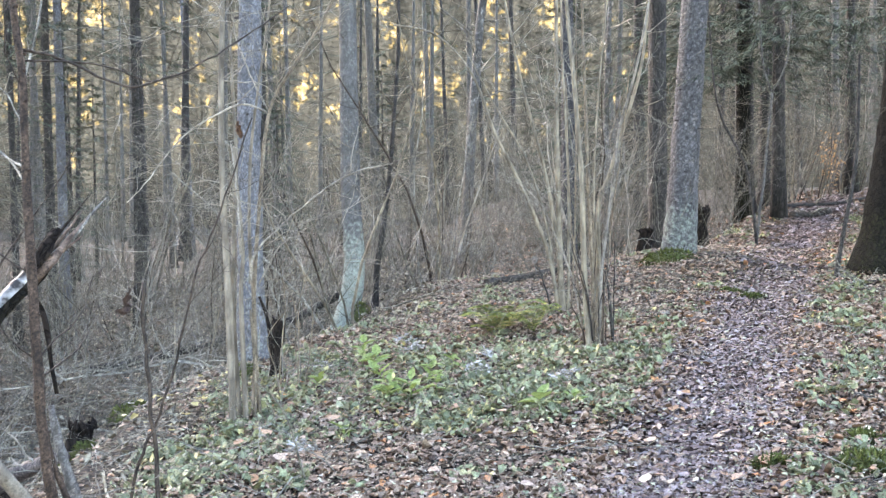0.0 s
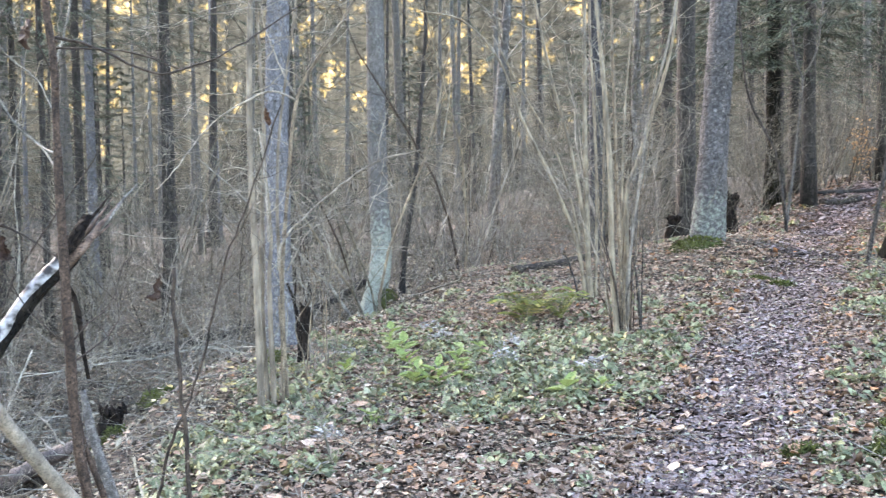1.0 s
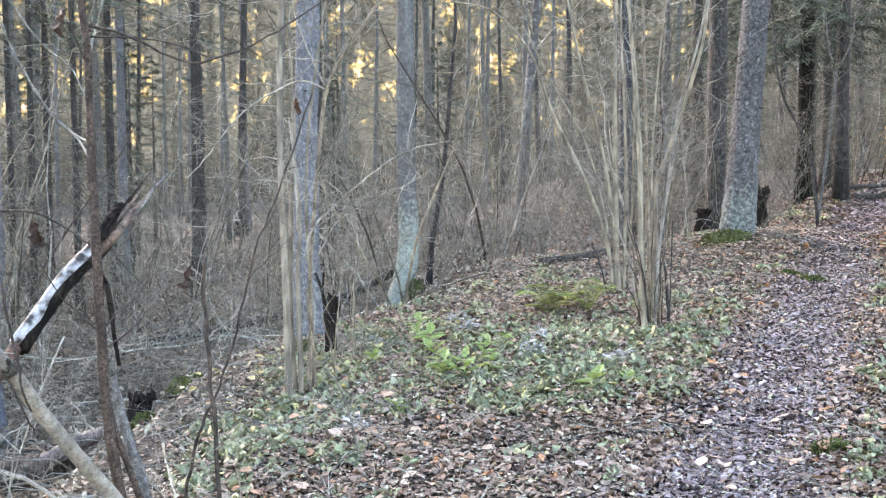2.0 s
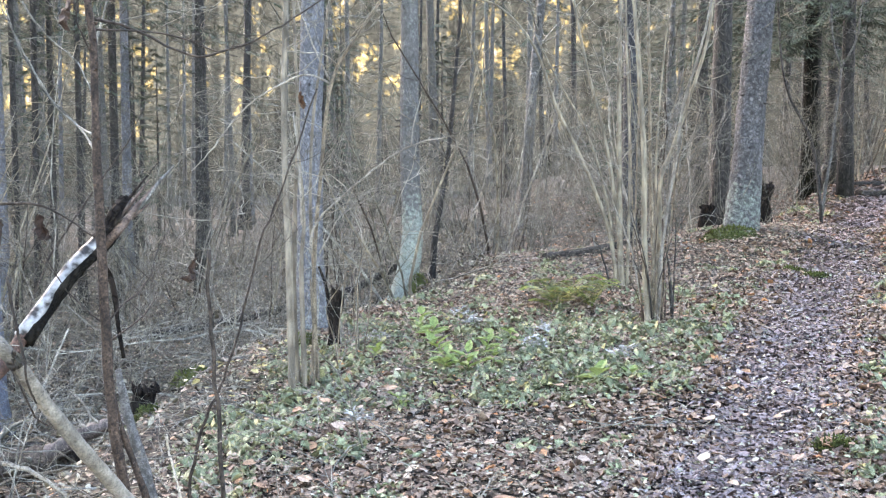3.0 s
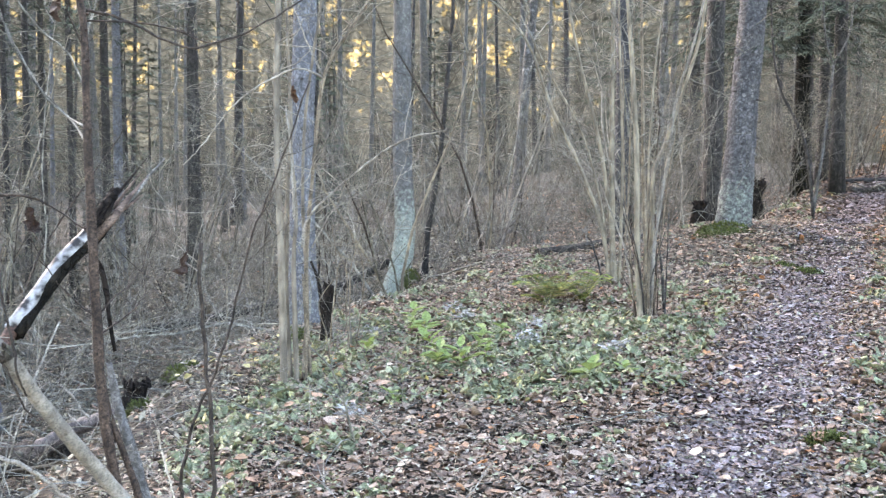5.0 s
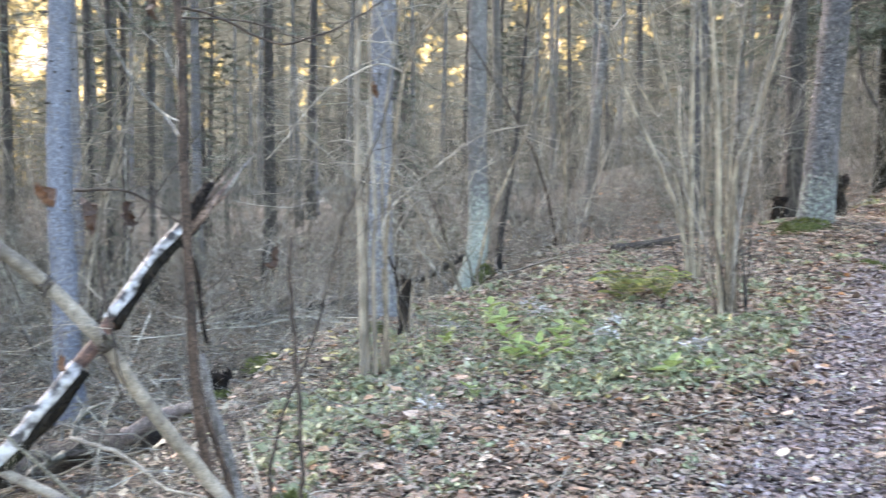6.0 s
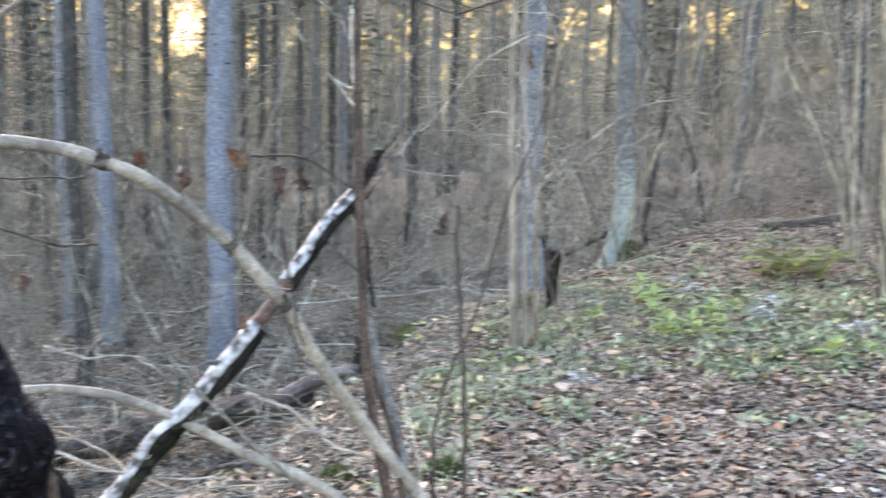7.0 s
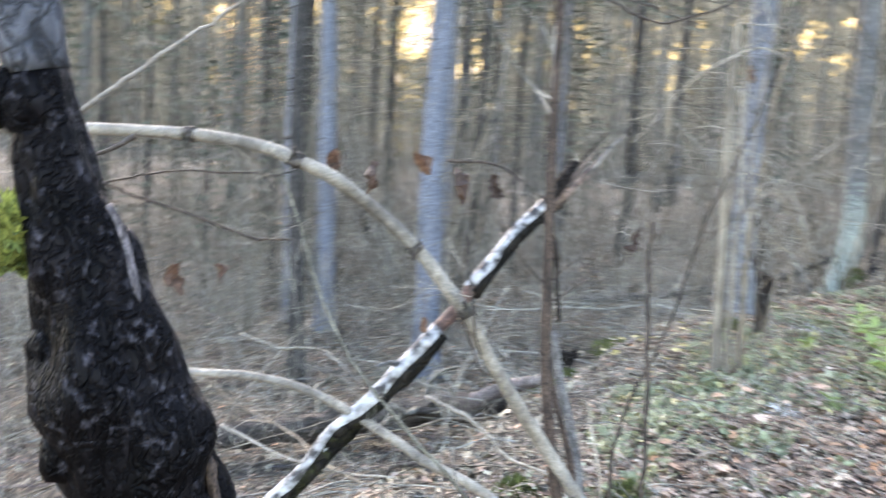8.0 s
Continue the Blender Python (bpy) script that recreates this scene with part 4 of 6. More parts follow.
for ctrl, r0 in (
    ([(-1.08, 6.03, 0.9), (-1.05, 6.01, 1.05), (-0.88, 6.03, 1.23), (-0.68, 6.05, 1.4), (-0.49, 6.07, 1.51), (-0.27, 6.08, 1.56)], 0.008),
    ([(-0.51, 6.07, 1.5), (-0.49, 6.08, 1.65), (-0.45, 6.09, 1.79)], 0.005),
    ([(-1.04, 6.11, 0.89), (-0.92, 6.12, 1.1), (-0.73, 6.14, 1.22)], 0.005),
    ([(-0.95, 5.97, 1.84), (-1.05, 5.87, 1.88), (-1.2, 5.86, 1.83), (-1.42, 5.84, 1.67), (-1.59, 5.81, 1.45), (-1.68, 5.8, 1.36)], 0.007),
    ([(-1.11, 5.96, 1.06), (-1.13, 5.98, 1.43), (-1.16, 6.0, 1.69)], 0.008),
    ([(-0.98, 6.17, 1.87), (-1.08, 6.18, 2.08), (-1.15, 6.19, 2.27), (-1.18, 6.2, 2.43)], 0.006),
):
    woody(hazel, "branch", ctrl, r0, r0 * 0.4, M_TWIGPALE, rng, 6, 0.35, sides=6, twig_mat=M_TWIG)

for k in range(18):
    z = rng.uniform(1.0, 2.9)
    a = rng.uniform(-0.6, 3.7)
    t = Soup()
    side_twigs(t, rng, (-1.15 + 0.02 * z, 6.05, z), (math.cos(a), 0.5 * math.sin(a) - 0.1, rng.uniform(-0.1, 0.6)), rng.uniform(0.6, 1.4), 0.0034, 3 if k % 2 else 2, 0.02, 4, 9)
    part("long_twig", t, M_TWIG if k % 3 else M_TWIGPALE, hazel)

hazel = root("hazel_bush", (1.05, 7.4, land(1.05, 7.4)), "leafless many-stemmed hazel beside the path", "bush")
for ctrl, r0, mat, n in (
    ([(0.99, 7.37, 0.2), (0.97, 7.4, 0.85), (0.97, 7.44, 1.43), (0.94, 7.47, 2.01), (0.9, 7.51, 2.59), (0.8, 7.6, 4)], 0.024, M_HAZEL_BROWN, 10),
    ([(1.03, 7.42, 0.2), (1.04, 7.46, 0.84), (1.02, 7.49, 1.43), (1.01, 7.53, 2.01), (1.0, 7.57, 2.59), (1.0, 7.7, 4)], 0.016, M_HAZEL_DARK, 10),
    ([(1.08, 7.47, 0.2), (1.1, 7.51, 0.84), (1.11, 7.54, 1.31), (1.19, 7.56, 1.5), (1.29, 7.58, 1.82), (1.41, 7.61, 2.24), (1.47, 7.64, 2.6), (1.6, 7.7, 3.6)], 0.018, M_HAZEL_BROWN, 10),
    ([(1.08, 7.37, 0.2), (1.1, 7.4, 0.77), (1.15, 7.43, 1.11), (1.21, 7.45, 1.46), (1.25, 7.48, 1.81), (1.35, 7.51, 2.19), (1.42, 7.53, 2.5), (1.6, 7.6, 3.4)], 0.015, M_POLE, 8),
    ([(0.95, 7.42, 0.2), (0.93, 7.45, 0.84), (0.9, 7.47, 1.23), (0.88, 7.5, 2.2)], 0.008, M_HAZEL_DARK, 6),
    ([(1.01, 7.47, 0.2), (1.07, 7.51, 0.84), (1.07, 7.54, 1.43), (1.11, 7.58, 2.01), (1.18, 7.62, 2.6), (1.3, 7.7, 3.8)], 0.01, M_HAZEL_BROWN, 8),
    ([(1.11, 7.38, 0.25), (1.13, 7.4, 0.65), (1.11, 7.42, 1.04)], 0.011, M_STEM, 3),
    ([(1.25, 7.44, 0.3), (1.19, 7.45, 0.65), (1.15, 7.46, 0.84)], 0.013, M_DARKBARK, 0),
    ([(0.98, 7.47, 0.25), (0.91, 7.49, 0.72), (0.81, 7.51, 1.04), (0.68, 7.52, 1.31), (0.52, 7.52, 1.47)], 0.008, M_TWIGPALE, 5),
    ([(1.04, 7.37, 0.2), (1.15, 7.41, 0.77), (1.21, 7.44, 1.31), (1.27, 7.47, 1.73), (1.33, 7.5, 2.4)], 0.007, M_HAZEL_DARK, 6),
    ([(1.06, 7.35, 0.2), (1.055, 7.36, 0.5), (1.06, 7.37, 0.8)], 0.012, M_HAZEL_DARK, 2),
):
    ctrl = [(1.04 + (x - 1.05) * (1 - 0.35 * math.exp(-max(0, z - 0.2) / 0.5)), y + 0.05 * math.sin(17 * x), z) for x, y, z in ctrl]
    woody(hazel, "stem", ctrl, r0, r0 * 0.45, mat, rng, n, 0.6, twig_mat=M_TWIG)

for k in range(12):
    x, y, a = 1.05 + rng.gauss(0, 0.07), 7.4 + rng.gauss(0, 0.05), rng.uniform(-1, 1)
    h = rng.uniform(0.25, 0.9)
    woody(hazel, "shoot", [(x, y, 0.22), (x + 0.04 * a, y - 0.02, 0.25 + 0.4 * h), (x + 0.12 * a, y - 0.04, 0.25 + 0.75 * h), (x + 0.2 * a, y - 0.05, 0.25 + h)], 0.006, 0.0025, (M_STEM, M_HAZEL_DARK, M_DARKBARK)[k % 3], rng, 2, 0.2, sides=5, twig_mat=M_TWIG)

hazel = root("hazel_bush", (0.97, 8.78, land(0.97, 8.78)), "leafless hazel with arching stems behind another", "bush")
for ctrl, r0, mat, n in (
    ([(0.97, 8.78, 0.3), (0.96, 8.82, 0.98), (0.95, 8.87, 1.91), (0.96, 8.93, 2.83), (1.0, 9, 4.2)], 0.027, M_HAZEL_BROWN, 10),
    ([(0.95, 8.78, 0.35), (0.88, 8.8, 0.84), (0.75, 8.82, 1.22), (0.61, 8.83, 1.54), (0.43, 8.85, 1.91), (0.3, 8.87, 2.29), (0.16, 8.87, 2.52), (-0.07, 8.88, 2.73), (-0.39, 8.87, 2.8)], 0.018, M_HAZEL_BROWN, 14),
    ([(1.0, 8.79, 0.35), (0.94, 8.81, 0.98), (0.87, 8.84, 1.45), (0.8, 8.86, 1.77), (0.67, 8.88, 2.28), (0.56, 8.91, 2.84), (0.4, 9, 3.8)], 0.02, M_HAZEL_BROWN, 10),
    ([(0.93, 8.78, 0.35), (0.88, 8.81, 0.98), (0.71, 8.84, 1.63), (0.43, 8.86, 2.14), (0.2, 8.9, 2.6)], 0.012, M_HAZEL_BROWN, 8),
    ([(1.02, 8.78, 0.35), (1.04, 8.85, 1.44), (1.01, 8.91, 2.37), (1.0, 8.93, 2.83), (1.0, 9, 4)], 0.014, M_HAZEL_BROWN, 8),
    ([(0.9, 8.78, 0.35), (0.81, 8.79, 0.71), (0.75, 8.79, 0.8)], 0.009, M_DARKBARK, 2),
    ([(1.05, 8.82, 0.35), (1.1, 8.9, 1.2), (1.13, 9.0, 2.2), (1.15, 9.1, 3.2)], 0.009, M_HAZEL_DARK, 8),
):
    woody(hazel, "stem", ctrl, r0, r0 * 0.45, mat, rng, n, 0.6, twig_mat=M_TWIG)

# ---------------------------------------------------------------- the near tangle of fallen and leaning wood
def warts(parent, line, r0, r1, rng, n, size, mat, label):
    """Small swellings, each a part, set round a stem."""
    pts = spline(line, 6)
    for k in range(n):
        f = rng.random() * (len(pts) - 2)
        i = int(f)
        p = pts[i].lerp(pts[i + 1], f - i)
        w = (pts[i + 1] - pts[i]).normalized()
        a = rng.uniform(0, 2 * math.pi)
        o = w.orthogonal().normalized()
        n_out = (o * math.cos(a) + w.cross(o) * math.sin(a)).normalized()
        r = r0 + (r1 - r0) * f / len(pts)
        h = size * rng.uniform(0.5, 1.4)
        s = Soup()
        s.tube([p + n_out * (r * 0.7), p + n_out * (r + h * 0.3) + w * h * 0.2, p + n_out * (r + h * 0.75) + w * h * 0.5], [h * 0.7, h * 0.55, h * 0.15], 6, 0.5)
        part("bud_wart", s, mat, parent, label)


sucker = root("hazel_sucker", (-1.1, 6.7, land(-1.1, 6.7)), "thin grey suckers growing on the bank's edge", "bush")
for k in range(9):
    x, y = rng.uniform(-1.35, -0.85), rng.uniform(6.3, 6.95)
    z, h = land(x, y), rng.uniform(0.5, 1.5)
    woody(sucker, "stem", [(x, y, z - 0.05), (x + rng.gauss(0, 0.04), y, z + 0.35 * h), (x + rng.gauss(0, 0.08), y, z + 0.7 * h), (x + rng.gauss(0, 0.14), y, z + h)], 0.005, 0.0025, M_TWIG if k % 2 else M_HAZEL_DARK, rng, 3, 0.3, sides=5, twig_mat=M_TWIG)

rng = random.Random(81)
birch = root("birch_branch", (-2.0, 2.38, -0.02), "snapped birch limb with peeling white bark, leaning up", "branch")
low = [(-2.2, 2.25, -0.2), (-2.0, 2.38, -0.01), (-1.796, 2.493, 0.19), (-1.62, 2.595, 0.37), (-1.533, 2.667, 0.515), (-1.448, 2.724, 0.616), (-1.322, 2.843, 0.804)]
high = [(-1.283, 2.949, 0.906), (-1.22, 3.1, 1.062), (-1.17, 3.207, 1.149), (-1.145, 3.251, 1.196)]
woody(birch, "limb", low, 0.024, 0.0215, M_BIRCH, rng, 0, label="white birch bark with dark bands", sides=16, rough=0.25)
woody(birch, "bare_wood", [(-1.331, 2.839, 0.792), (-1.298, 2.897, 0.853), (-1.277, 2.952, 0.914)], 0.018, 0.018, M_REDWOOD, rng, 0, label="reddish stripped wood", sides=10, rough=0.35)
woody(birch, "limb", high, 0.0215, 0.02, M_BIRCH, rng, 0, label="white birch bark with dark bands", sides=16, rough=0.25)
woody(birch, "broken_end", [(-1.16, 3.195, 1.155), (-1.134, 3.22, 1.206), (-1.124, 3.25, 1.243), (-1.113, 3.285, 1.275)], 0.02, 0.011, M_ROT, rng, 0, label="black broken end", sides=14, rough=1.3)
for k in range(9):
    p = Vector((-1.16, 3.24, 1.165)) + Vector((rng.gauss(0, 0.008), rng.gauss(0, 0.008), rng.gauss(0, 0.008)))
    tip = p + (Vector((0.13, 0.18, 0.18)) + Vector((rng.gauss(0, 0.035), rng.gauss(0, 0.02), rng.gauss(0, 0.03)))) * rng.uniform(0.35, 1.05)
    s = Soup()
    s.tube([p, p.lerp(tip, 0.5) + Vector((rng.gauss(0, 0.003), 0, rng.gauss(0, 0.003))), tip], [rng.uniform(0.004, 0.008), rng.uniform(0.003, 0.006), 0.001], 5, 0.4)
    part("splinter", s, (M_SPLINTER, M_ROT, M_SPLINTER)[k % 3], birch, "torn wood shard")
for p, tip, r, mat in (((-1.12, 3.235, 1.19), (-1.012, 3.425, 1.37), 0.0105, M_GREYWOOD), ((-1.151, 3.19, 1.135), (-1.06, 3.325, 1.283), 0.0155, M_SPLINTER), ((-1.14, 3.2, 1.16), (-1.035, 3.38, 1.33), 0.011, M_SPLINTER), ((-1.16, 3.242, 1.156), (-1.091, 3.357, 1.258), 0.009, M_GREYWOOD), ((-1.147, 3.224, 1.149), (-1.096, 3.256, 1.203), 0.009, M_BLACK)):
    s = Soup()
    p, tip = Vector(p), Vector(tip)
    s.tube([p, p.lerp(tip, 0.4) + Vector((0.004, 0, -0.003)), p.lerp(tip, 0.75), tip], [r, r * 0.85, r * 0.5, 0.0015], 6, 0.3)
    part("splinter", s, mat, birch, "torn wood shard")
# a rough dark tube set low along each length of limb
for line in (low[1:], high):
    woody(birch, "underside_strip", [(p[0] + 0.0115, p[1] - 0.001, p[2] - 0.013) for p in line], 0.0205, 0.0185, M_DARKTRUNK, rng, 0, label="rough dark strip along the underside", sides=14, rough=1.0)
woody(birch, "side_stub", [(-1.402, 2.767, 0.704), (-1.409, 2.725, 0.715), (-1.419, 2.68, 0.713)], 0.007, 0.005, M_BIRCH_OLD, rng, 0, sides=8)
woody(birch, "hanging_strip", [(-1.204, 3.298, 1.098), (-1.191, 3.297, 1.072), (-1.177, 3.316, 1.029), (-1.162, 3.312, 0.96), (-1.154, 3.307, 0.891), (-1.137, 3.301, 0.789)], 0.012, 0.006, M_ROT, rng, 0, label="dark strip of bark hanging down", sides=6, rough=0.5)

pole = root("bent_pole", (-0.75, 2.82, land(-0.75, 2.82)), "long bowed hazel pole with pale bark and knots", "branch")
bow = [(-2.287, 2.196, 1.288), (-2.017, 2.218, 1.299), (-1.748, 2.286, 1.301), (-1.58, 2.327, 1.285), (-1.483, 2.352, 1.256), (-1.422, 2.421, 1.217), (-1.369, 2.511, 1.154), (-1.286, 2.604, 1.052), (-1.227, 2.651, 0.967),
       (-1.175, 2.682, 0.894), (-1.15, 2.783, 0.77), (-1.099, 2.884, 0.627), (-1.05, 2.986, 0.492), (-0.982, 3.042, 0.373), (-0.92, 3.097, 0.26), (-0.82, 3.155, 0.06), (-0.78, 3.18, -0.1)]
woody(pole, "stem", bow, 0.015, 0.022, M_POLE, rng, 0, sides=12, rough=0.12)
for k, (p, w) in enumerate((((-1.748, 2.286, 1.301), (1, 0, 0)), ((-1.483, 2.352, 1.256), (1, 0.2, -0.3)), ((-1.286, 2.604, 1.052), (1, 0.3, -0.9)), ((-1.175, 2.682, 0.894), (0.5, 0.3, -1)))):
    w = Vector(w).normalized()
    s = Soup()
    p = Vector(p)
    s.tube([p - w * 0.02, p - w * 0.007, p + w * 0.007, p + w * 0.02], [0.017, 0.021, 0.0215, 0.0175], 10, 0.2)
    s.tube([p, p + Vector((0.015, -0.03, 0.028 if k % 2 else -0.03))], [0.009, 0.005], 6)
    part("knot", s, M_LOG, pole, "dark swollen knot")
woody(pole, "side_twig", [(-1.867, 2.233, 1.29), (-1.892, 2.185, 1.261), (-1.922, 2.144, 1.229)], 0.007, 0.004, M_SHOOT, rng, 0, sides=6)

curl = root("curved_stick", (-1.0, 2.85, land(-1.0, 2.85)), "bowed pale stick low over the ground", "branch")
woody(curl, "stem", [(-2.3, 2.5, 0.62), (-1.876, 2.535, 0.650), (-1.774, 2.581, 0.651), (-1.641, 2.633, 0.631), (-1.504, 2.683, 0.575), (-1.355, 2.712, 0.503), (-1.295, 2.724, 0.469), (-1.184, 2.767, 0.419), (-1.087, 2.855, 0.330), (-0.98, 2.95, 0.2), (-0.85, 3.0, -0.05)], 0.011, 0.016, M_POLE, rng, 0, sides=9)

cane = root("leaning_shoot", (-0.9, 2.75, land(-0.9, 2.75)), "thin grey shoot leaning across the branches", "branch")
woody(cane, "stem", [(-1.6, 2.42, 1.3), (-1.48, 2.4, 1.06), (-1.44, 2.4, 0.96), (-1.37, 2.4, 0.84), (-1.29, 2.42, 0.73), (-1.19, 2.48, 0.6), (-1.07, 2.55, 0.45), (-0.9, 2.72, 0.1), (-0.85, 2.78, -0.1)], 0.003, 0.0055, M_TWIGDARK, rng, 3, 0.25, sides=7, twig_mat=M_SHOOT)

sapling = root("brown_sapling", (-0.93, 3.06, land(-0.93, 3.06)), "tall slim brown-barked sapling with two stems", "bush")
woody(sapling, "stem", [(-0.93, 3.05, -0.12)] + [(-1.017, 3.024, 0.367), (-1.039, 3.029, 0.476), (-1.076, 3.041, 0.694), (-1.093, 3.055, 0.928), (-1.11, 3.074, 1.24), (-1.121, 3.089, 1.473), (-1.129, 3.103, 1.707), (-1.154, 3.116, 1.925)] + [(-1.22, 3.2, 2.6), (-1.2, 3.3, 3.4)], 0.017, 0.008, M_STEM, rng, 4, 0.5, sides=12, rough=0.3, twig_mat=M_SHOOT)
woody(sapling, "stem", [(-0.9, 3.04, -0.12)] + [(-0.977, 3.047, 0.391), (-1.007, 3.053, 0.501), (-1.072, 3.061, 0.69), (-1.099, 3.074, 0.91)], 0.012, 0.007, M_STEM, rng, 0, sides=9, rough=0.2)
woody(sapling, "dead_stem", [(-0.92, 3.14, -0.12)] + [(-1.003, 3.145, 0.374), (-1.026, 3.151, 0.488), (-1.074, 3.159, 0.65), (-1.105, 3.166, 0.781)], 0.023, 0.008, M_DEADGREY, rng, 0, label="grey flaking dead stem", sides=14, rough=0.7)
warts(sapling, [(-1.017, 3.024, 0.367), (-1.076, 3.041, 0.694), (-1.11, 3.074, 1.24), (-1.129, 3.103, 1.707), (-1.154, 3.116, 1.925)], 0.014, 0.011, rng, 34, 0.007, M_STEM, "rough brown wart of bark")
for ctrl, r0, mat in (
    ([(-1.15, 3.15, 1.78), (-1.08, 3.25, 1.77), (-0.9, 3.25, 1.69), (-0.81, 3.31, 1.71), (-0.71, 3.37, 1.76), (-0.59, 3.48, 1.86), (-0.47, 3.59, 1.97)], 0.005, M_SHOOT),
    ([(-1.15, 3.15, 1.75), (-1.0, 3.3, 1.76), (-0.88, 3.35, 1.72), (-0.8, 3.4, 1.7)], 0.0032, M_SHOOT),
    ([(-1.36, 3.14, 1.85), (-1.3, 3.19, 1.74), (-1.21, 3.2, 1.66), (-1.142, 3.13, 1.55)], 0.0038, M_TWIG),
    ([(-1.46, 3.12, 1.26), (-1.33, 3.13, 1.26), (-1.25, 3.14, 1.23), (-1.122, 3.11, 1.15)], 0.005, M_SHOOT),
):
    woody(sapling, "branch", ctrl, r0, r0 * 0.4, mat, rng, 3, 0.3, sides=6, twig_mat=M_SHOOT)

for ctrl, r0 in (
    ([(-1.136, 3.125, 1.42), (-1.23, 3.35, 1.6), (-1.28, 3.5, 1.75), (-1.25, 3.55, 1.94), (-1.2, 3.6, 2.4)], 0.009),
    ([(-1.136, 3.125, 1.4), (-1.29, 3.4, 1.48), (-1.4, 3.42, 1.59), (-1.5, 3.43, 1.76), (-1.6, 3.4, 2.0)], 0.006),
    ([(-1.137, 3.125, 1.45), (-1.27, 3.29, 1.5), (-1.33, 3.28, 1.56), (-1.38, 3.27, 1.65), (-1.43, 3.27, 1.75), (-1.55, 3.3, 2.1)], 0.006),
    ([(-1.127, 3.115, 1.26), (-1.17, 3.46, 1.23), (-0.95, 3.48, 1.2), (-0.81, 3.5, 1.22)], 0.0035),
):
    woody(sapling, "branch", ctrl, r0 * 0.6, r0 * 0.28, M_TWIG, rng, 4, 0.35, sides=6, twig_mat=M_TWIG)

shoot = root("brown_shoot", (-0.82, 3.22, land(-0.82, 3.22)), "thin upright brown shoot broken off at the top", "bush")
woody(shoot, "stem", [(-0.81, 3.2, -0.1), (-0.82, 3.22, 0.3), (-0.82, 3.23, 0.43), (-0.84, 3.25, 0.73), (-0.86, 3.26, 0.96), (-0.86, 3.27, 1.12)], 0.0082, 0.0055, M_SHOOT, rng, 3, 0.2, sides=8)
shoot = root("curved_shoot", (-0.93, 3.27, land(-0.93, 3.27)), "thin dark shoot curving up from the bank", "bush")
woody(shoot, "stem", [(-0.92, 3.27, -0.1), (-0.93, 3.27, 0.33), (-0.93, 3.27, 0.41), (-0.89, 3.28, 0.59), (-0.84, 3.29, 0.7), (-0.78, 3.31, 0.89), (-0.72, 3.33, 1.14), (-0.65, 3.34, 1.32), (-0.55, 3.36, 1.6)], 0.0062, 0.0024, M_SHOOT, rng, 4, 0.3, sides=7, twig_mat=M_SHOOT)
shoot = root("twig_shoot", (-0.58, 4.77, land(-0.58, 4.77)), "small crooked twig standing in the herbs", "bush")
woody(shoot, "stem", [(-0.58, 4.77, 0.02), (-0.63, 4.78, 0.18), (-0.67, 4.79, 0.33), (-0.72, 4.79, 0.45), (-0.82, 4.79, 0.56)], 0.007, 0.003, M_TWIGDARK, rng, 4, 0.15, sides=6)

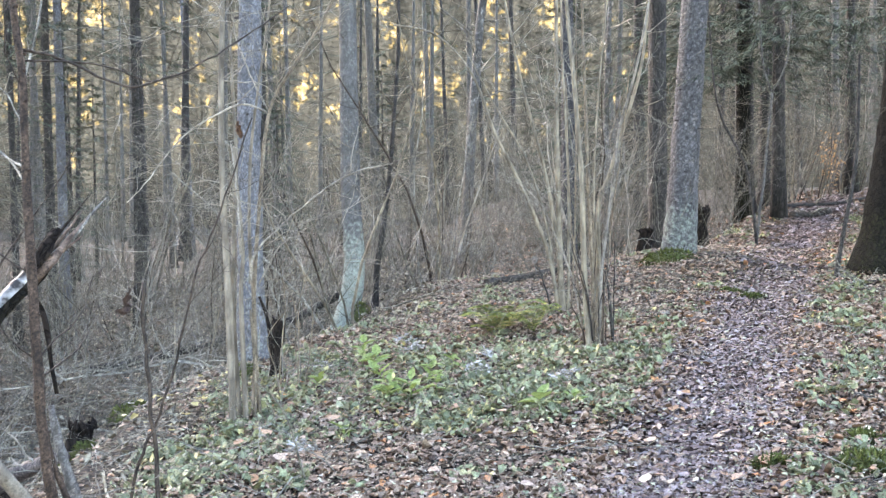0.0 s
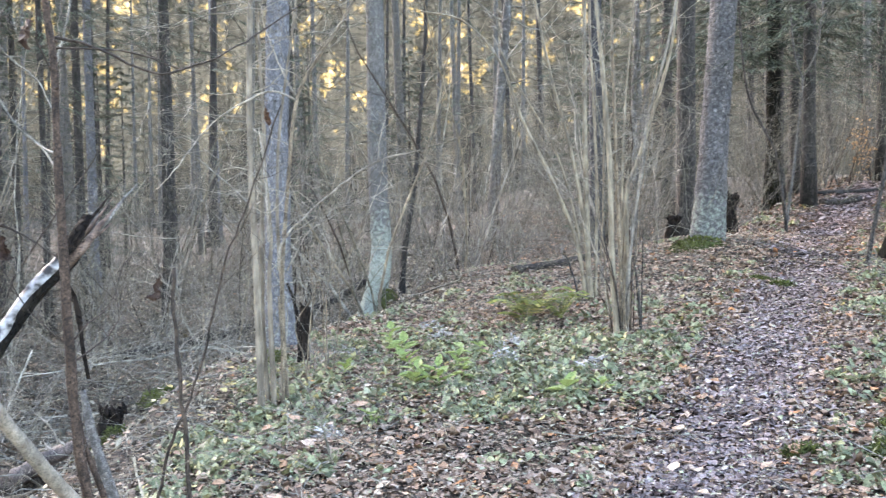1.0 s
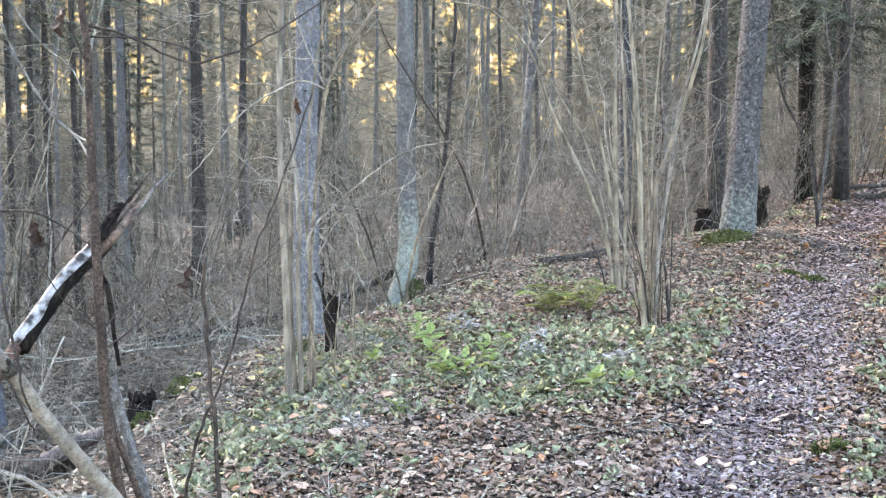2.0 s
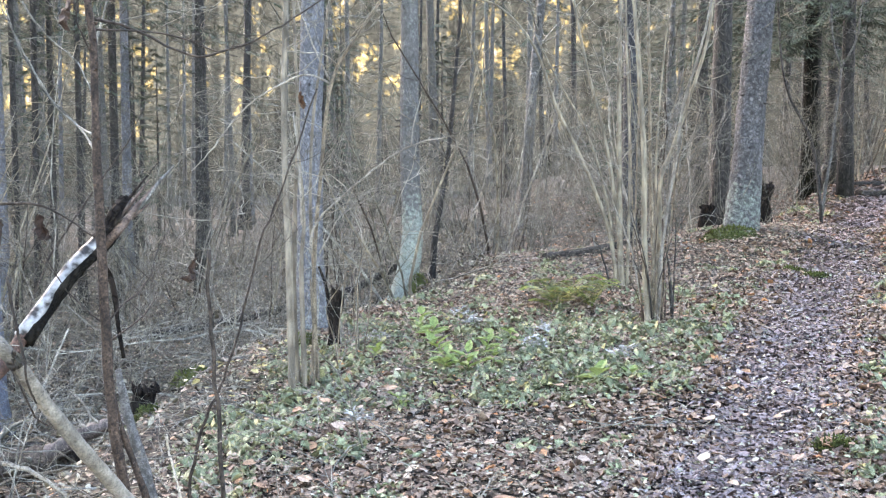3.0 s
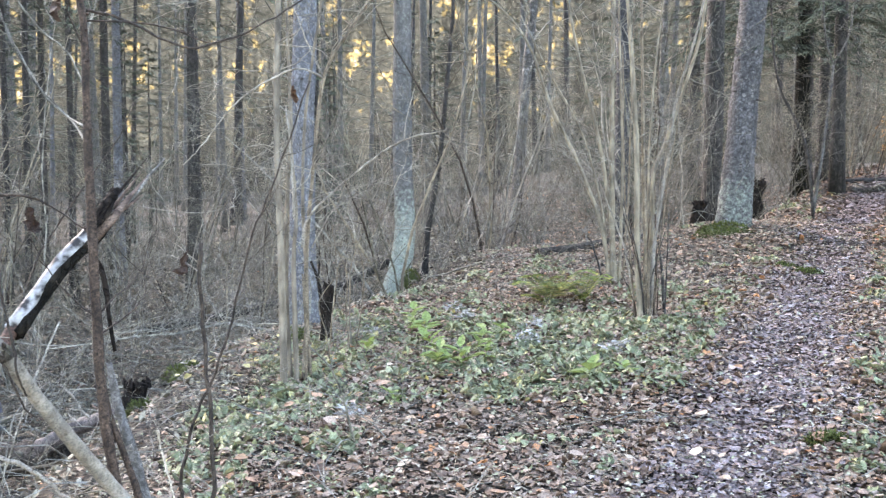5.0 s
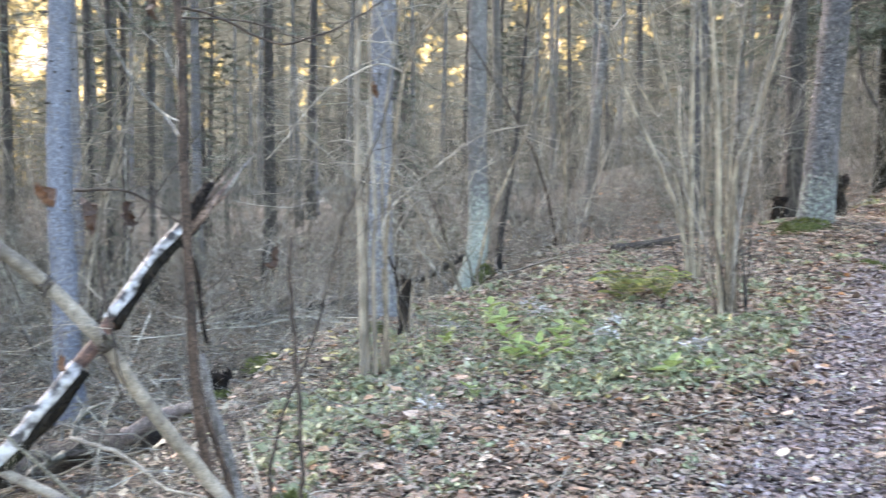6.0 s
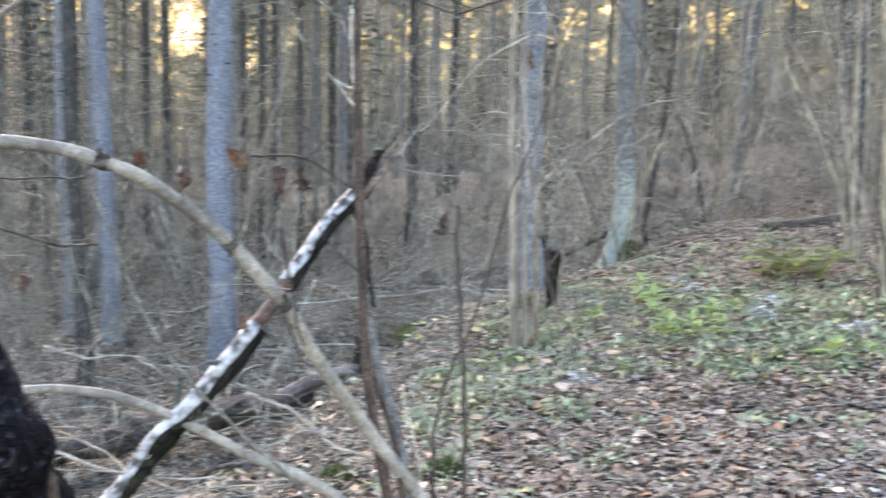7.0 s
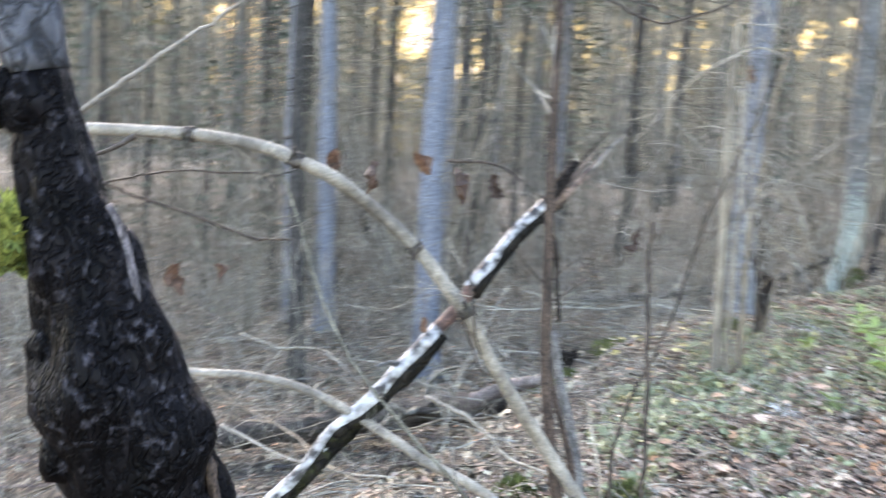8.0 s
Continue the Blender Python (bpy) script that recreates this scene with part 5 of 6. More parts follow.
for ctrl, r0, mat, label in (
    ([(-1.83, 2.55, 0.51), (-1.68, 2.59, 0.45), (-1.55, 2.62, 0.42), (-1.35, 2.7, 0.41)], 0.005, M_TWIGPALE, "thin pale stick caught in the branches"),
    ([(-1.4, 2.94, 0.58), (-1.29, 2.97, 0.54), (-1.21, 2.99, 0.48), (-1.15, 3.0, 0.43), (-1.0, 3.05, 0.38)], 0.007, M_TWIGPALE, "pale crooked stick caught in the branches"),
    ([(-2.02, 2.88, 0.69), (-1.9, 2.91, 0.66), (-1.76, 2.95, 0.66), (-1.6, 2.9, 0.6)], 0.005, M_TWIG, "grey stick caught in the branches"),
    ([(-2.1, 2.25, 1.15), (-1.99, 2.29, 1.17), (-1.89, 2.34, 1.2), (-1.78, 2.39, 1.21), (-1.59, 2.47, 1.21)], 0.0035, M_SHOOT, "thin dark twig under a bowed pole"),
    ([(-2.2, 2.2, 1.22), (-2.06, 2.26, 1.18), (-1.94, 2.31, 1.14), (-1.78, 2.38, 1.09), (-1.66, 2.43, 1.05), (-1.57, 2.47, 1.05)], 0.005, M_SHOOT, "thin dark twig under a bowed pole"),
    ([(-2.6, 2.7, 1.3), (-2.42, 2.78, 1.45), (-2.31, 2.85, 1.55), (-2.2, 2.91, 1.64), (-2.0, 3.0, 1.8)], 0.009, M_TWIGPALE, "pale branch slanting over the ravine"),
    ([(-1.546, 3.86, 0.791), (-1.563, 3.75, 0.669), (-1.576, 3.64, 0.555), (-1.604, 3.582, 0.463), (-1.62, 3.5, 0.1), (-1.63, 3.48, -0.1)], 0.0038, M_TWIG, "thin pale stick standing aslant in the hollow"),
    ([(-1.258, 4.043, 0.358), (-1.247, 4.039, 0.294), (-1.208, 3.986, 0.224), (-1.167, 3.932, 0.151), (-1.14, 3.92, 0.0)], 0.005, M_STRAW, "short whitish peeled stick in the leaves"),
    ([(-1.17, 2.65, 1.1), (-1.158, 2.643, 1.031), (-1.134, 2.637, 0.938), (-1.116, 2.631, 0.845), (-1.121, 2.68, 0.79)], 0.004, M_SHOOT, "thin dark twig caught on the bowed pole"),
    ([(-1.2, 2.66, 0.93), (-1.184, 2.681, 0.882), (-1.154, 2.678, 0.821), (-1.146, 2.723, 0.748), (-1.14, 2.771, 0.715)], 0.0035, M_SHOOT, "thin dark twig caught on the bowed pole"),
    ([(-1.158, 3.11, 0.569), (-1.102, 3.113, 0.569), (-1.061, 3.133, 0.536), (-0.998, 3.165, 0.52), (-0.932, 3.219, 0.523), (-0.905, 3.269, 0.504)], 0.0028, M_TWIG, "thin grey twig caught among the shoots"),
):
    st = root("stick", ctrl[0], label, "stick")
    woody(st, "stem", ctrl, r0, r0 * 0.6, mat, rng, 3, 0.2, sides=7)

leaner = root("leaning_tree", (-0.93, 1.73, land(-0.93, 1.73)), "black wet leaning trunk with cracked bark and moss", "tree")
spine = [(-0.86, 1.78, -0.3, 0.19), (-0.93, 1.72, -0.02, 0.16), (-1.03, 1.64, 0.3, 0.125), (-1.1, 1.585, 0.55, 0.108), (-1.165, 1.531, 0.745, 0.108), (-1.186, 1.51, 0.82, 0.113), (-1.207, 1.492, 0.905, 0.114), (-1.223, 1.477, 1.01, 0.1),
         (-1.237, 1.465, 1.08, 0.089), (-1.258, 1.445, 1.165, 0.068), (-1.281, 1.425, 1.29, 0.05), (-1.31, 1.4, 1.47, 0.044), (-1.4, 1.38, 1.8, 0.043), (-1.6, 1.36, 2.5, 0.04), (-1.95, 1.33, 3.5, 0.034), (-2.3, 1.3, 4.7, 0.02)]
line, radii = spline([p[:3] for p in spine], 8), [q.x for q in spline([(p[3], 0, 0) for p in spine], 8)]
s = Soup()
radii = [r * (1 + 0.07 * noise.noise(p * 9) + 0.04 * noise.noise(p * 23)) for p, r in zip(line, radii)]
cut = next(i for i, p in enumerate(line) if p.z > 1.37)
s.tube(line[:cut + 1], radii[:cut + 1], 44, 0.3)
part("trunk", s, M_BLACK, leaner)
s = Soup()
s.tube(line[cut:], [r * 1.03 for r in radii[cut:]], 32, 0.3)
part("upper_trunk", s, M_GREYBARK, leaner, "mottled grey bark higher up the trunk")
for name, mat, label, lobes in (("burl", M_BLACK, "knobbly black burl", ((-1.262, 1.442, 0.9, 0.055), (-1.25, 1.45, 0.82, 0.05), (-1.272, 1.43, 0.985, 0.04), (-1.18, 1.455, 1.0, 0.045))),
                                ("branch_collar", M_BLACK, "black rotten collar of a lost limb", ((-1.29, 1.4, 1.345, 0.05), (-1.33, 1.37, 1.35, 0.042)))):
    for x, y, z, r in lobes:
        s = Soup()
        for a in range(9):
            for b in range(16):
                u, v = math.pi * a / 8, 2 * math.pi * b / 16
                q = Vector((math.sin(u) * math.cos(v), math.sin(u) * math.sin(v), math.cos(u)))
                s.v.append(Vector((x, y, z)) + q * r * (1 + 0.35 * noise.noise(q * 1.8 + Vector((x, y, z)) * 20)))
        s.f = [(a * 16 + b, a * 16 + (b + 1) % 16, (a + 1) * 16 + (b + 1) % 16, (a + 1) * 16 + b) for a in range(8) for b in range(16)]
        part(name, s, mat, leaner, label)
woody(leaner, "bare_wood", [(-1.2, 1.455, 1.2), (-1.18, 1.472, 1.13), (-1.155, 1.478, 1.06), (-1.143, 1.49, 1.0), (-1.135, 1.508, 0.93), (-1.125, 1.53, 0.86)], 0.012, 0.02, M_BARE, rng, 0, label="pinkish-grey strip of bare wood", sides=10, rough=0.9)
woody(leaner, "cracked_bark", [(-1.138, 1.528, 0.991), (-1.114, 1.545, 0.921), (-1.093, 1.563, 0.832), (-1.07, 1.58, 0.741), (-1.03, 1.62, 0.6)], 0.007, 0.011, M_STEM, rng, 0, label="rusty strip of loose bark", sides=8, rough=0.7)
woody(leaner, "vine", [(-1.15, 1.47, 0.96), (-1.185, 1.455, 1.06), (-1.215, 1.44, 1.16), (-1.24, 1.425, 1.25)], 0.006, 0.004, M_TWIGDARK, rng, 0, sides=6)
woody(leaner, "limb", [(-1.4, 1.39, 1.7), (-1.5, 1.48, 1.85), (-1.62, 1.56, 2.0), (-1.7, 1.7, 2.3)], 0.022, 0.012, M_DARKBARK, rng, 4, 0.5, sides=9)
for p, size in (((-1.312, 1.392, 1.14), 0.045), ((-1.318, 1.385, 1.1), 0.03)):
    moss_mound("moss_patch", leaner, p, size * 0.8, size * 0.8, size, rng, 220, "bright yellow-green tuft of moss", M_TUFT)
# withered leaves that still hang
def hanging_leaf(p, size, rng, label="withered brown leaf hanging on a twig"):
    """A curled leaf on its stalk: a crumpled blade rolled about its midrib."""
    s = Soup()
    p = Vector(p)
    down = Vector((rng.gauss(0, 0.3), rng.gauss(0, 0.3), -1)).normalized()
    side = (down.orthogonal() * rng.gauss(0, 1) + down.cross(down.orthogonal()) * rng.gauss(0, 1)).normalized()
    out = down.cross(side)
    roll, seed = rng.uniform(1.2, 2.4), Vector((rng.uniform(0, 50), 0, 0))
    for a in range(9):
        t = a / 8
        wide = size * (0.42 * math.sin(math.pi * min(1, t * 0.93 + 0.05)) ** 0.7 + 0.02) * rng.uniform(0.8, 1.15)
        for b in range(7):
            u = b / 3 - 1
            r = wide / roll
            q = down * (size * 1.25 * t) + side * (r * math.sin(u * roll)) + out * (r * math.cos(u * roll) + 0.25 * size * math.sin(2.6 * t))
            s.v.append(p + q + Vector((noise.noise(q * 60 + seed), noise.noise(q * 60 - seed), noise.noise(q * 45 + seed))) * size * 0.26)
    s.f = [(a * 7 + b, a * 7 + b + 1, a * 7 + b + 8, a * 7 + b + 7) for a in range(8) for b in range(6)]
    s.tube([p + Vector((0, 0.005, 0.06)), p + out * (0.1 * size)], [0.001, 0.001], 3)
    ob = new("withered_leaf", s.mesh("withered_leaf", M_DRYLEAF))
    ob.data.transform(Matrix.Translation(-p))
    ob.location = p
    return tagged(ob, label, "leaf", "withered leaves on the twigs")


for p, size in (((-1.22, 3.2, 1.84), 0.06), ((-1.34, 3.2, 1.23), 0.055), ((-0.89, 3.21, 1.1), 0.05), ((-1.46, 2.5, 1.285), 0.05), ((-1.293, 2.385, 1.265), 0.05),
                ((-1.178, 2.366, 1.29), 0.04), ((-1.057, 2.327, 1.262), 0.05), ((-1.253, 2.612, 0.875), 0.03), ((-1.12, 6.01, 1.8), 0.06), ((-1.85, 2.36, 0.97), 0.05), ((-1.74, 2.4, 0.98), 0.04)):
    hanging_leaf(p, size * 1.25, rng)

# ---------------------------------------------------------------- stump, logs, sticks
def tree_stump(x, y, r, h, label, rng):
    """A rotten stump with splinters standing round its top."""
    z = land(x, y)
    ob = root("tree_stump", (x, y, z), label, "stump")
    s = Soup()
    s.tube(spline([(x, y, z - 0.15), (x + 0.01, y, z + h * 0.4), (x + 0.03, y + 0.02, z + h * 0.8)], 5), [r * (1 + 0.5 * math.exp(-i)) * (1 - 0.025 * i) for i in range(11)], 16, 0.8)
    part("trunk", s, M_ROT, ob)
    for k in range(11):
        a = k * 0.571 + rng.uniform(-0.15, 0.15)
        p = Vector((x + 0.03 + r * 0.75 * math.cos(a), y + 0.02 + r * 0.75 * math.sin(a), z + h * 0.7))
        up = h * rng.uniform(0.06, 0.2)
        s = Soup()
        s.tube([p, p + Vector((rng.uniform(-0.02, 0.01), 0, up * 0.55)), p + Vector((rng.uniform(-0.05, 0.03), rng.uniform(-0.02, 0.02), up))], [r * 0.3, r * 0.24, r * 0.05], 5, 0.4)
        part("splinter", s, M_ROT, ob)


tree_stump(-1.13, 7.12, 0.042, 0.48, "rotten black stump with a jagged top on the bank", rng)
snag = root("dead_snag", (-1.2, 7.16, land(-1.2, 7.16)), "black rotten forked snag beside the stump", "stump")
woody(snag, "limb", [(-1.14, 7.14, 0.12), (-1.165, 7.16, 0.4), (-1.19, 7.19, 0.58), (-1.24, 7.2, 0.72)], 0.013, 0.008, M_ROT, rng, 0, sides=9, rough=0.8)
woody(snag, "limb", [(-1.19, 7.19, 0.58), (-1.185, 7.2, 0.7), (-1.18, 7.2, 0.82)], 0.008, 0.003, M_ROT, rng, 0, sides=6, rough=0.5)
tree_stump(-2.3, 6.68, 0.085, 0.36, "low black rotten stump with moss at the hollow's edge", rng)
tree_stump(2.98, 12.3, 0.075, 0.6, "black rotten stump behind the stout spruce", rng)
tree_stump(2.14, 11.35, 0.075, 0.34, "black rotten stump beside the stout spruce", rng)


def log(a, b, r, mat, label, rng):
    """A fallen log that follows the ground."""
    a, b = Vector(a), Vector(b)
    pts = []
    for k in range(7):
        p = a.lerp(b, k / 6)
        pts.append((p.x + rng.gauss(0, 0.03), p.y + rng.gauss(0, 0.03), ground_z(p.x, p.y) + r * 0.7 + (a.z + (b.z - a.z) * k / 6)))
    ob = root("fallen_log", pts[0], label, "log")
    woody(ob, "trunk", pts, r, r * 0.75, mat, rng, 4, 0.4, sides=14, twig_mat=M_TWIG, rough=0.25)
    return ob


old_log = root("fallen_log", (-4.32, 6.2, land(-4.32, 6.2)), "thick rotting brown log lying in the hollow", "log")
woody(old_log, "trunk", [(-4.75, 5.9, -0.86), (-4.32, 6.2, -0.82), (-4.02, 6.41, -0.77), (-3.78, 6.5, -0.71), (-3.43, 6.5, -0.62), (-2.99, 6.4, -0.46), (-2.547, 6.250, -0.337)], 0.085, 0.095, M_LOG, rng, 9, 0.45, sides=20, twig_mat=M_TWIGDARK, rough=0.7)
woody(old_log, "broken_limb", [(-2.666, 6.170, -0.315), (-2.394, 6.050, -0.150), (-2.099, 5.930, -0.034)], 0.06, 0.03, M_BARE, rng, 3, 0.3, label="paler barkless end of the log", sides=12, rough=0.4)
log((-4.3, 12.5, 0.0), (-1.16, 11.85, 0.42), 0.055, M_DARKBARK, "dark dead trunk leaning on the lichen-grown spruce", rng)
log((0.4, 10.6, 0), (1.5, 10.9, 0), 0.05, M_LOG, "dark mossy fallen trunk behind the hazels", rng)
log((5.5, 17.3, 0), (7.6, 17.6, 0), 0.05, M_DARKBARK, "fallen trunk beside the top of the path", rng)
log((5.2, 15.6, 0), (5.9, 16.2, 0), 0.06, M_LOG, "short brown log beside the path", rng)
log((-2.25, 6.5, 0), (-1.35, 7.0, 0.02), 0.013, M_TWIGPALE, "long pale stick lying along the bank", rng)
log((-2.6, 4.2, 0), (-1.7, 4.0, 0.05), 0.012, M_LOG, "grey stick lying in the leaves", rng)
log((-0.6, 5.6, 0), (-1.15, 5.45, 0.01), 0.008, M_TWIGPALE, "pale stick lying in the leaves", rng)
log((3.2, 8.9, 0), (3.8, 9.1, 0), 0.03, M_DARKBARK, "dark stick beside the path", rng)
pole2 = root("dead_pole", (3.53, 9.48, land(3.53, 9.48)), "thin dark dead pole beside the path", "bush")
woody(pole2, "stem", [(3.46, 9.46, 0.4), (3.53, 9.48, 0.87), (3.66, 9.51, 1.52), (3.7, 9.53, 1.95), (3.74, 9.6, 2.6)], 0.024, 0.012, M_DARKBARK, rng, 6, 0.5, sides=8, twig_mat=M_TWIGDARK)

# ---------------------------------------------------------------- herbs, fern, moss
def herb_plant(p, h, n, size, mat, rng, label, name="herb_plant"):
    """A soft-stemmed plant with a few broad leaves, each a part."""
    ob = root(name, (p[0], p[1], ground_z(p[0], p[1])), label, "plant", "green plants on the bank")
    at = Vector(ob.location)
    s = Soup()
    h *= 0.6
    lean = Vector((rng.gauss(0, 0.3), rng.gauss(0, 0.3), 1)).normalized()
    s.tube([at, at + lean * h * 0.5, at + lean * h], [0.003, 0.0025, 0.0015], 5)
    part("stem", s, mat, ob)
    for k in range(n):
        a = k * 2.4 + rng.uniform(-0.5, 0.5)
        f = 0.3 + 0.7 * (k + 1) / n
        s = Soup()
        ln = size * rng.uniform(0.7, 1.25)
        s.leaf(at + lean * h * f, (math.cos(a), math.sin(a), rng.uniform(-0.1, 1.1)), (0, 0, 1), ln, ln * rng.uniform(0.45, 0.7), 0.12, rng.uniform(0.1, 0.6))
        part("leaf", s, mat, ob, smooth=False)
    return ob


rng = random.Random(91)
for x, y, h, n, size in ((-0.46, 6.87, 0.3, 8, 0.1), (-0.34, 6.11, 0.24, 7, 0.1), (-0.18, 6.08, 0.22, 7, 0.1), (-0.12, 6.61, 0.28, 7, 0.1), (-0.56, 7.23, 0.3, 7, 0.09), (-0.49, 5.52, 0.14, 6, 0.08),
                         (-0.8, 6.57, 0.18, 6, 0.08), (0.51, 5.73, 0.12, 4, 0.14), (0.68, 5.74, 0.12, 4, 0.08), (-0.3, 6.4, 0.3, 8, 0.1), (-0.05, 6.25, 0.25, 7, 0.09), (0.1, 6.9, 0.2, 6, 0.08)):
    herb_plant((x, y), h, n, size, M_LIME, rng, "fresh lime-green broad-leaved plant on the bank")


def fern(x, y, rng, n=11, reach=0.42, mat=None, label="yellowing green fern on the bank"):
    ob = root("fern", (x, y, ground_z(x, y)), label, "fern")
    at = Vector(ob.location)
    for k in range(n):
        a = k * 2 * math.pi / n + rng.uniform(-0.2, 0.2)
        ln = reach * rng.uniform(0.55, 1.3)
        rise = rng.uniform(0.13, 0.3)
        d = Vector((math.cos(a), math.sin(a), 0))
        pts = [at + d * (ln * t) + Vector((0, 0, rise * math.sin(math.pi * min(1, t * 0.62 + 0.03)) * ln / reach)) for t in (0, 0.2, 0.4, 0.6, 0.8, 1.0)]
        s = Soup()
        s.tube(pts, taper(6, 0.003, 0.001), 3, cap=False)
        side = Vector((-d.y, d.x, 0))
        for j in range(22):
            t = 0.15 + 0.85 * j / 22
            i = min(4, int(t * 5))
            q = pts[i].lerp(pts[i + 1], t * 5 - i)
            w = (pts[i + 1] - pts[i]).normalized()
            for e in (-1, 1):
                s.leaf(q, side * e + w * 0.45 + Vector((0, 0, -0.15)), (0, 0, 1), (0.11 * (1.1 - t) + 0.015) * reach / 0.36, 0.022 * reach / 0.3, 0.05, 0.2)
        part("frond", s, mat or M_FERN, ob, smooth=False)
    return ob


fern(0.42, 8.1, rng, 10, 0.36)
fern(0.66, 7.95, rng, 9, 0.2)


def leafy_shrub(x, y, h, rng, mat, tint, spread=1.0, leaf=0.07):
    """A shrub that still holds autumn leaves."""
    z = land(x, y)
    ob = root("leafy_shrub", (x, y, z), "shrub still holding %s autumn leaves" % tint, "bush")
    for k in range(6):
        a = k * 1.1
        line = spline([(x, y, z - 0.1), (x + 0.1 * spread * math.cos(a), y + 0.1 * spread * math.sin(a), z + h * 0.5), (x + 0.14 * spread * math.cos(a), y + 0.14 * spread * math.sin(a), z + h)], 4)
        s = Soup()
        s.tube(line, taper(len(line), 0.014, 0.005), 5)
        st = part("stem", s, M_HAZEL, ob)
        t = Soup()
        for j in range(int(30 * spread)):
            p = line[rng.randint(3, len(line) - 1)] + Vector((rng.gauss(0, 0.08), rng.gauss(0, 0.08), rng.gauss(0, 0.15))) * spread
            t.leaf(p, (rng.gauss(0, 1), rng.gauss(0, 1), -0.6), (0, 0, 1), leaf * rng.uniform(0.7, 1.3), leaf * 0.6, 0.2, 0.2)
        part("foliage", t, mat, st, "%s leaves" % tint, smooth=False, kind="stuff")


# added shrub: its leaf colour paints the sunlit orange patch past the crest
leafy_shrub(7.4, 20.2, 1.0, rng, M_COPPER, "copper, sunlight-painted")
leafy_shrub(-10.9, 19.6, 3.2, rng, M_GOLD, "yellow-green", 3.2, 0.05)
leafy_shrub(-15.2, 20.2, 4.6, rng, M_COPPER, "orange", 4.0, 0.06)


def leaf_heap(x, y, r, rng):
    """A bunch of ashen curled dead leaves."""
    ob = root("dead_leaf_bunch", (x, y, ground_z(x, y)), "bunch of ashen grey curled dead leaves", "leaves", "ashen bunches on the bank")
    at = Vector(ob.location)
    s = Soup()
    for k in range(60):
        a, d = rng.uniform(0, 2 * math.pi), r * math.sqrt(rng.random())
        q = at + Vector((d * math.cos(a), d * math.sin(a), 0.07 * (1 - (d / r) ** 2) * rng.random() ** 0.5 + 0.01))
        s.leaf(q, (rng.gauss(0, 1), rng.gauss(0, 1), rng.uniform(-0.1, 0.6)), (rng.gauss(0, 0.5), rng.gauss(0, 0.5), 1), rng.uniform(0.03, 0.06), rng.uniform(0.01, 0.022), rng.uniform(-0.5, 0.7), 0.3)
    part("leaf_mass", s, M_ASH, ob, smooth=False, kind="stuff")


for x, y, r in ((0.74, 6.42, 0.11), (0.26, 7.13, 0.11), (0.2, 6.81, 0.1), (-0.29, 7.93, 0.1), (-0.85, 7.2, 0.08), (-0.2, 7.6, 0.1), (-0.7, 5.3, 0.07)):
    leaf_heap(x, y, r, rng)


def moss_patch(x, y, rx, ry, rz, rng):
    ob = root("moss_cushion", (x, y, ground_z(x, y)), "low cushion of green moss among the leaves", "moss", "moss cushions")
    moss_mound("moss", ob, (x, y, ground_z(x, y) - 0.02), rx, ry, rz, rng, 500)


for x, y, rx, ry, rz in ((1.41, 4.65, 0.1, 0.07, 0.05), (1.75, 4.5, 0.13, 0.1, 0.08), (2.58, 8.96, 0.14, 0.1, 0.06), (2.45, 9.16, 0.12, 0.1, 0.05), (-1.47, 3.91, 0.08, 0.07, 0.06), (-1.07, 4.02, 0.07, 0.06, 0.07),
                         (1.9, 4.9, 0.1, 0.08, 0.05), (-1.35, 7.2, 0.12, 0.1, 0.1), (-2.0, 6.9, 0.16, 0.14, 0.1), (-2.5, 7.2, 0.2, 0.16, 0.1), (-2.15, 6.45, 0.12, 0.1, 0.12)):
    moss_patch(x, y, rx, ry, rz, rng)

# ---------------------------------------------------------------- leaf litter and ground cover
def scatter(n, seed, near, far, power, lo, hi):
    g = np.random.default_rng(seed)
    a = np.radians(g.uniform(lo, hi, n))
    d = near + (far - near) * g.random(n) ** power
    return d * np.sin(a), d * np.cos(a), g


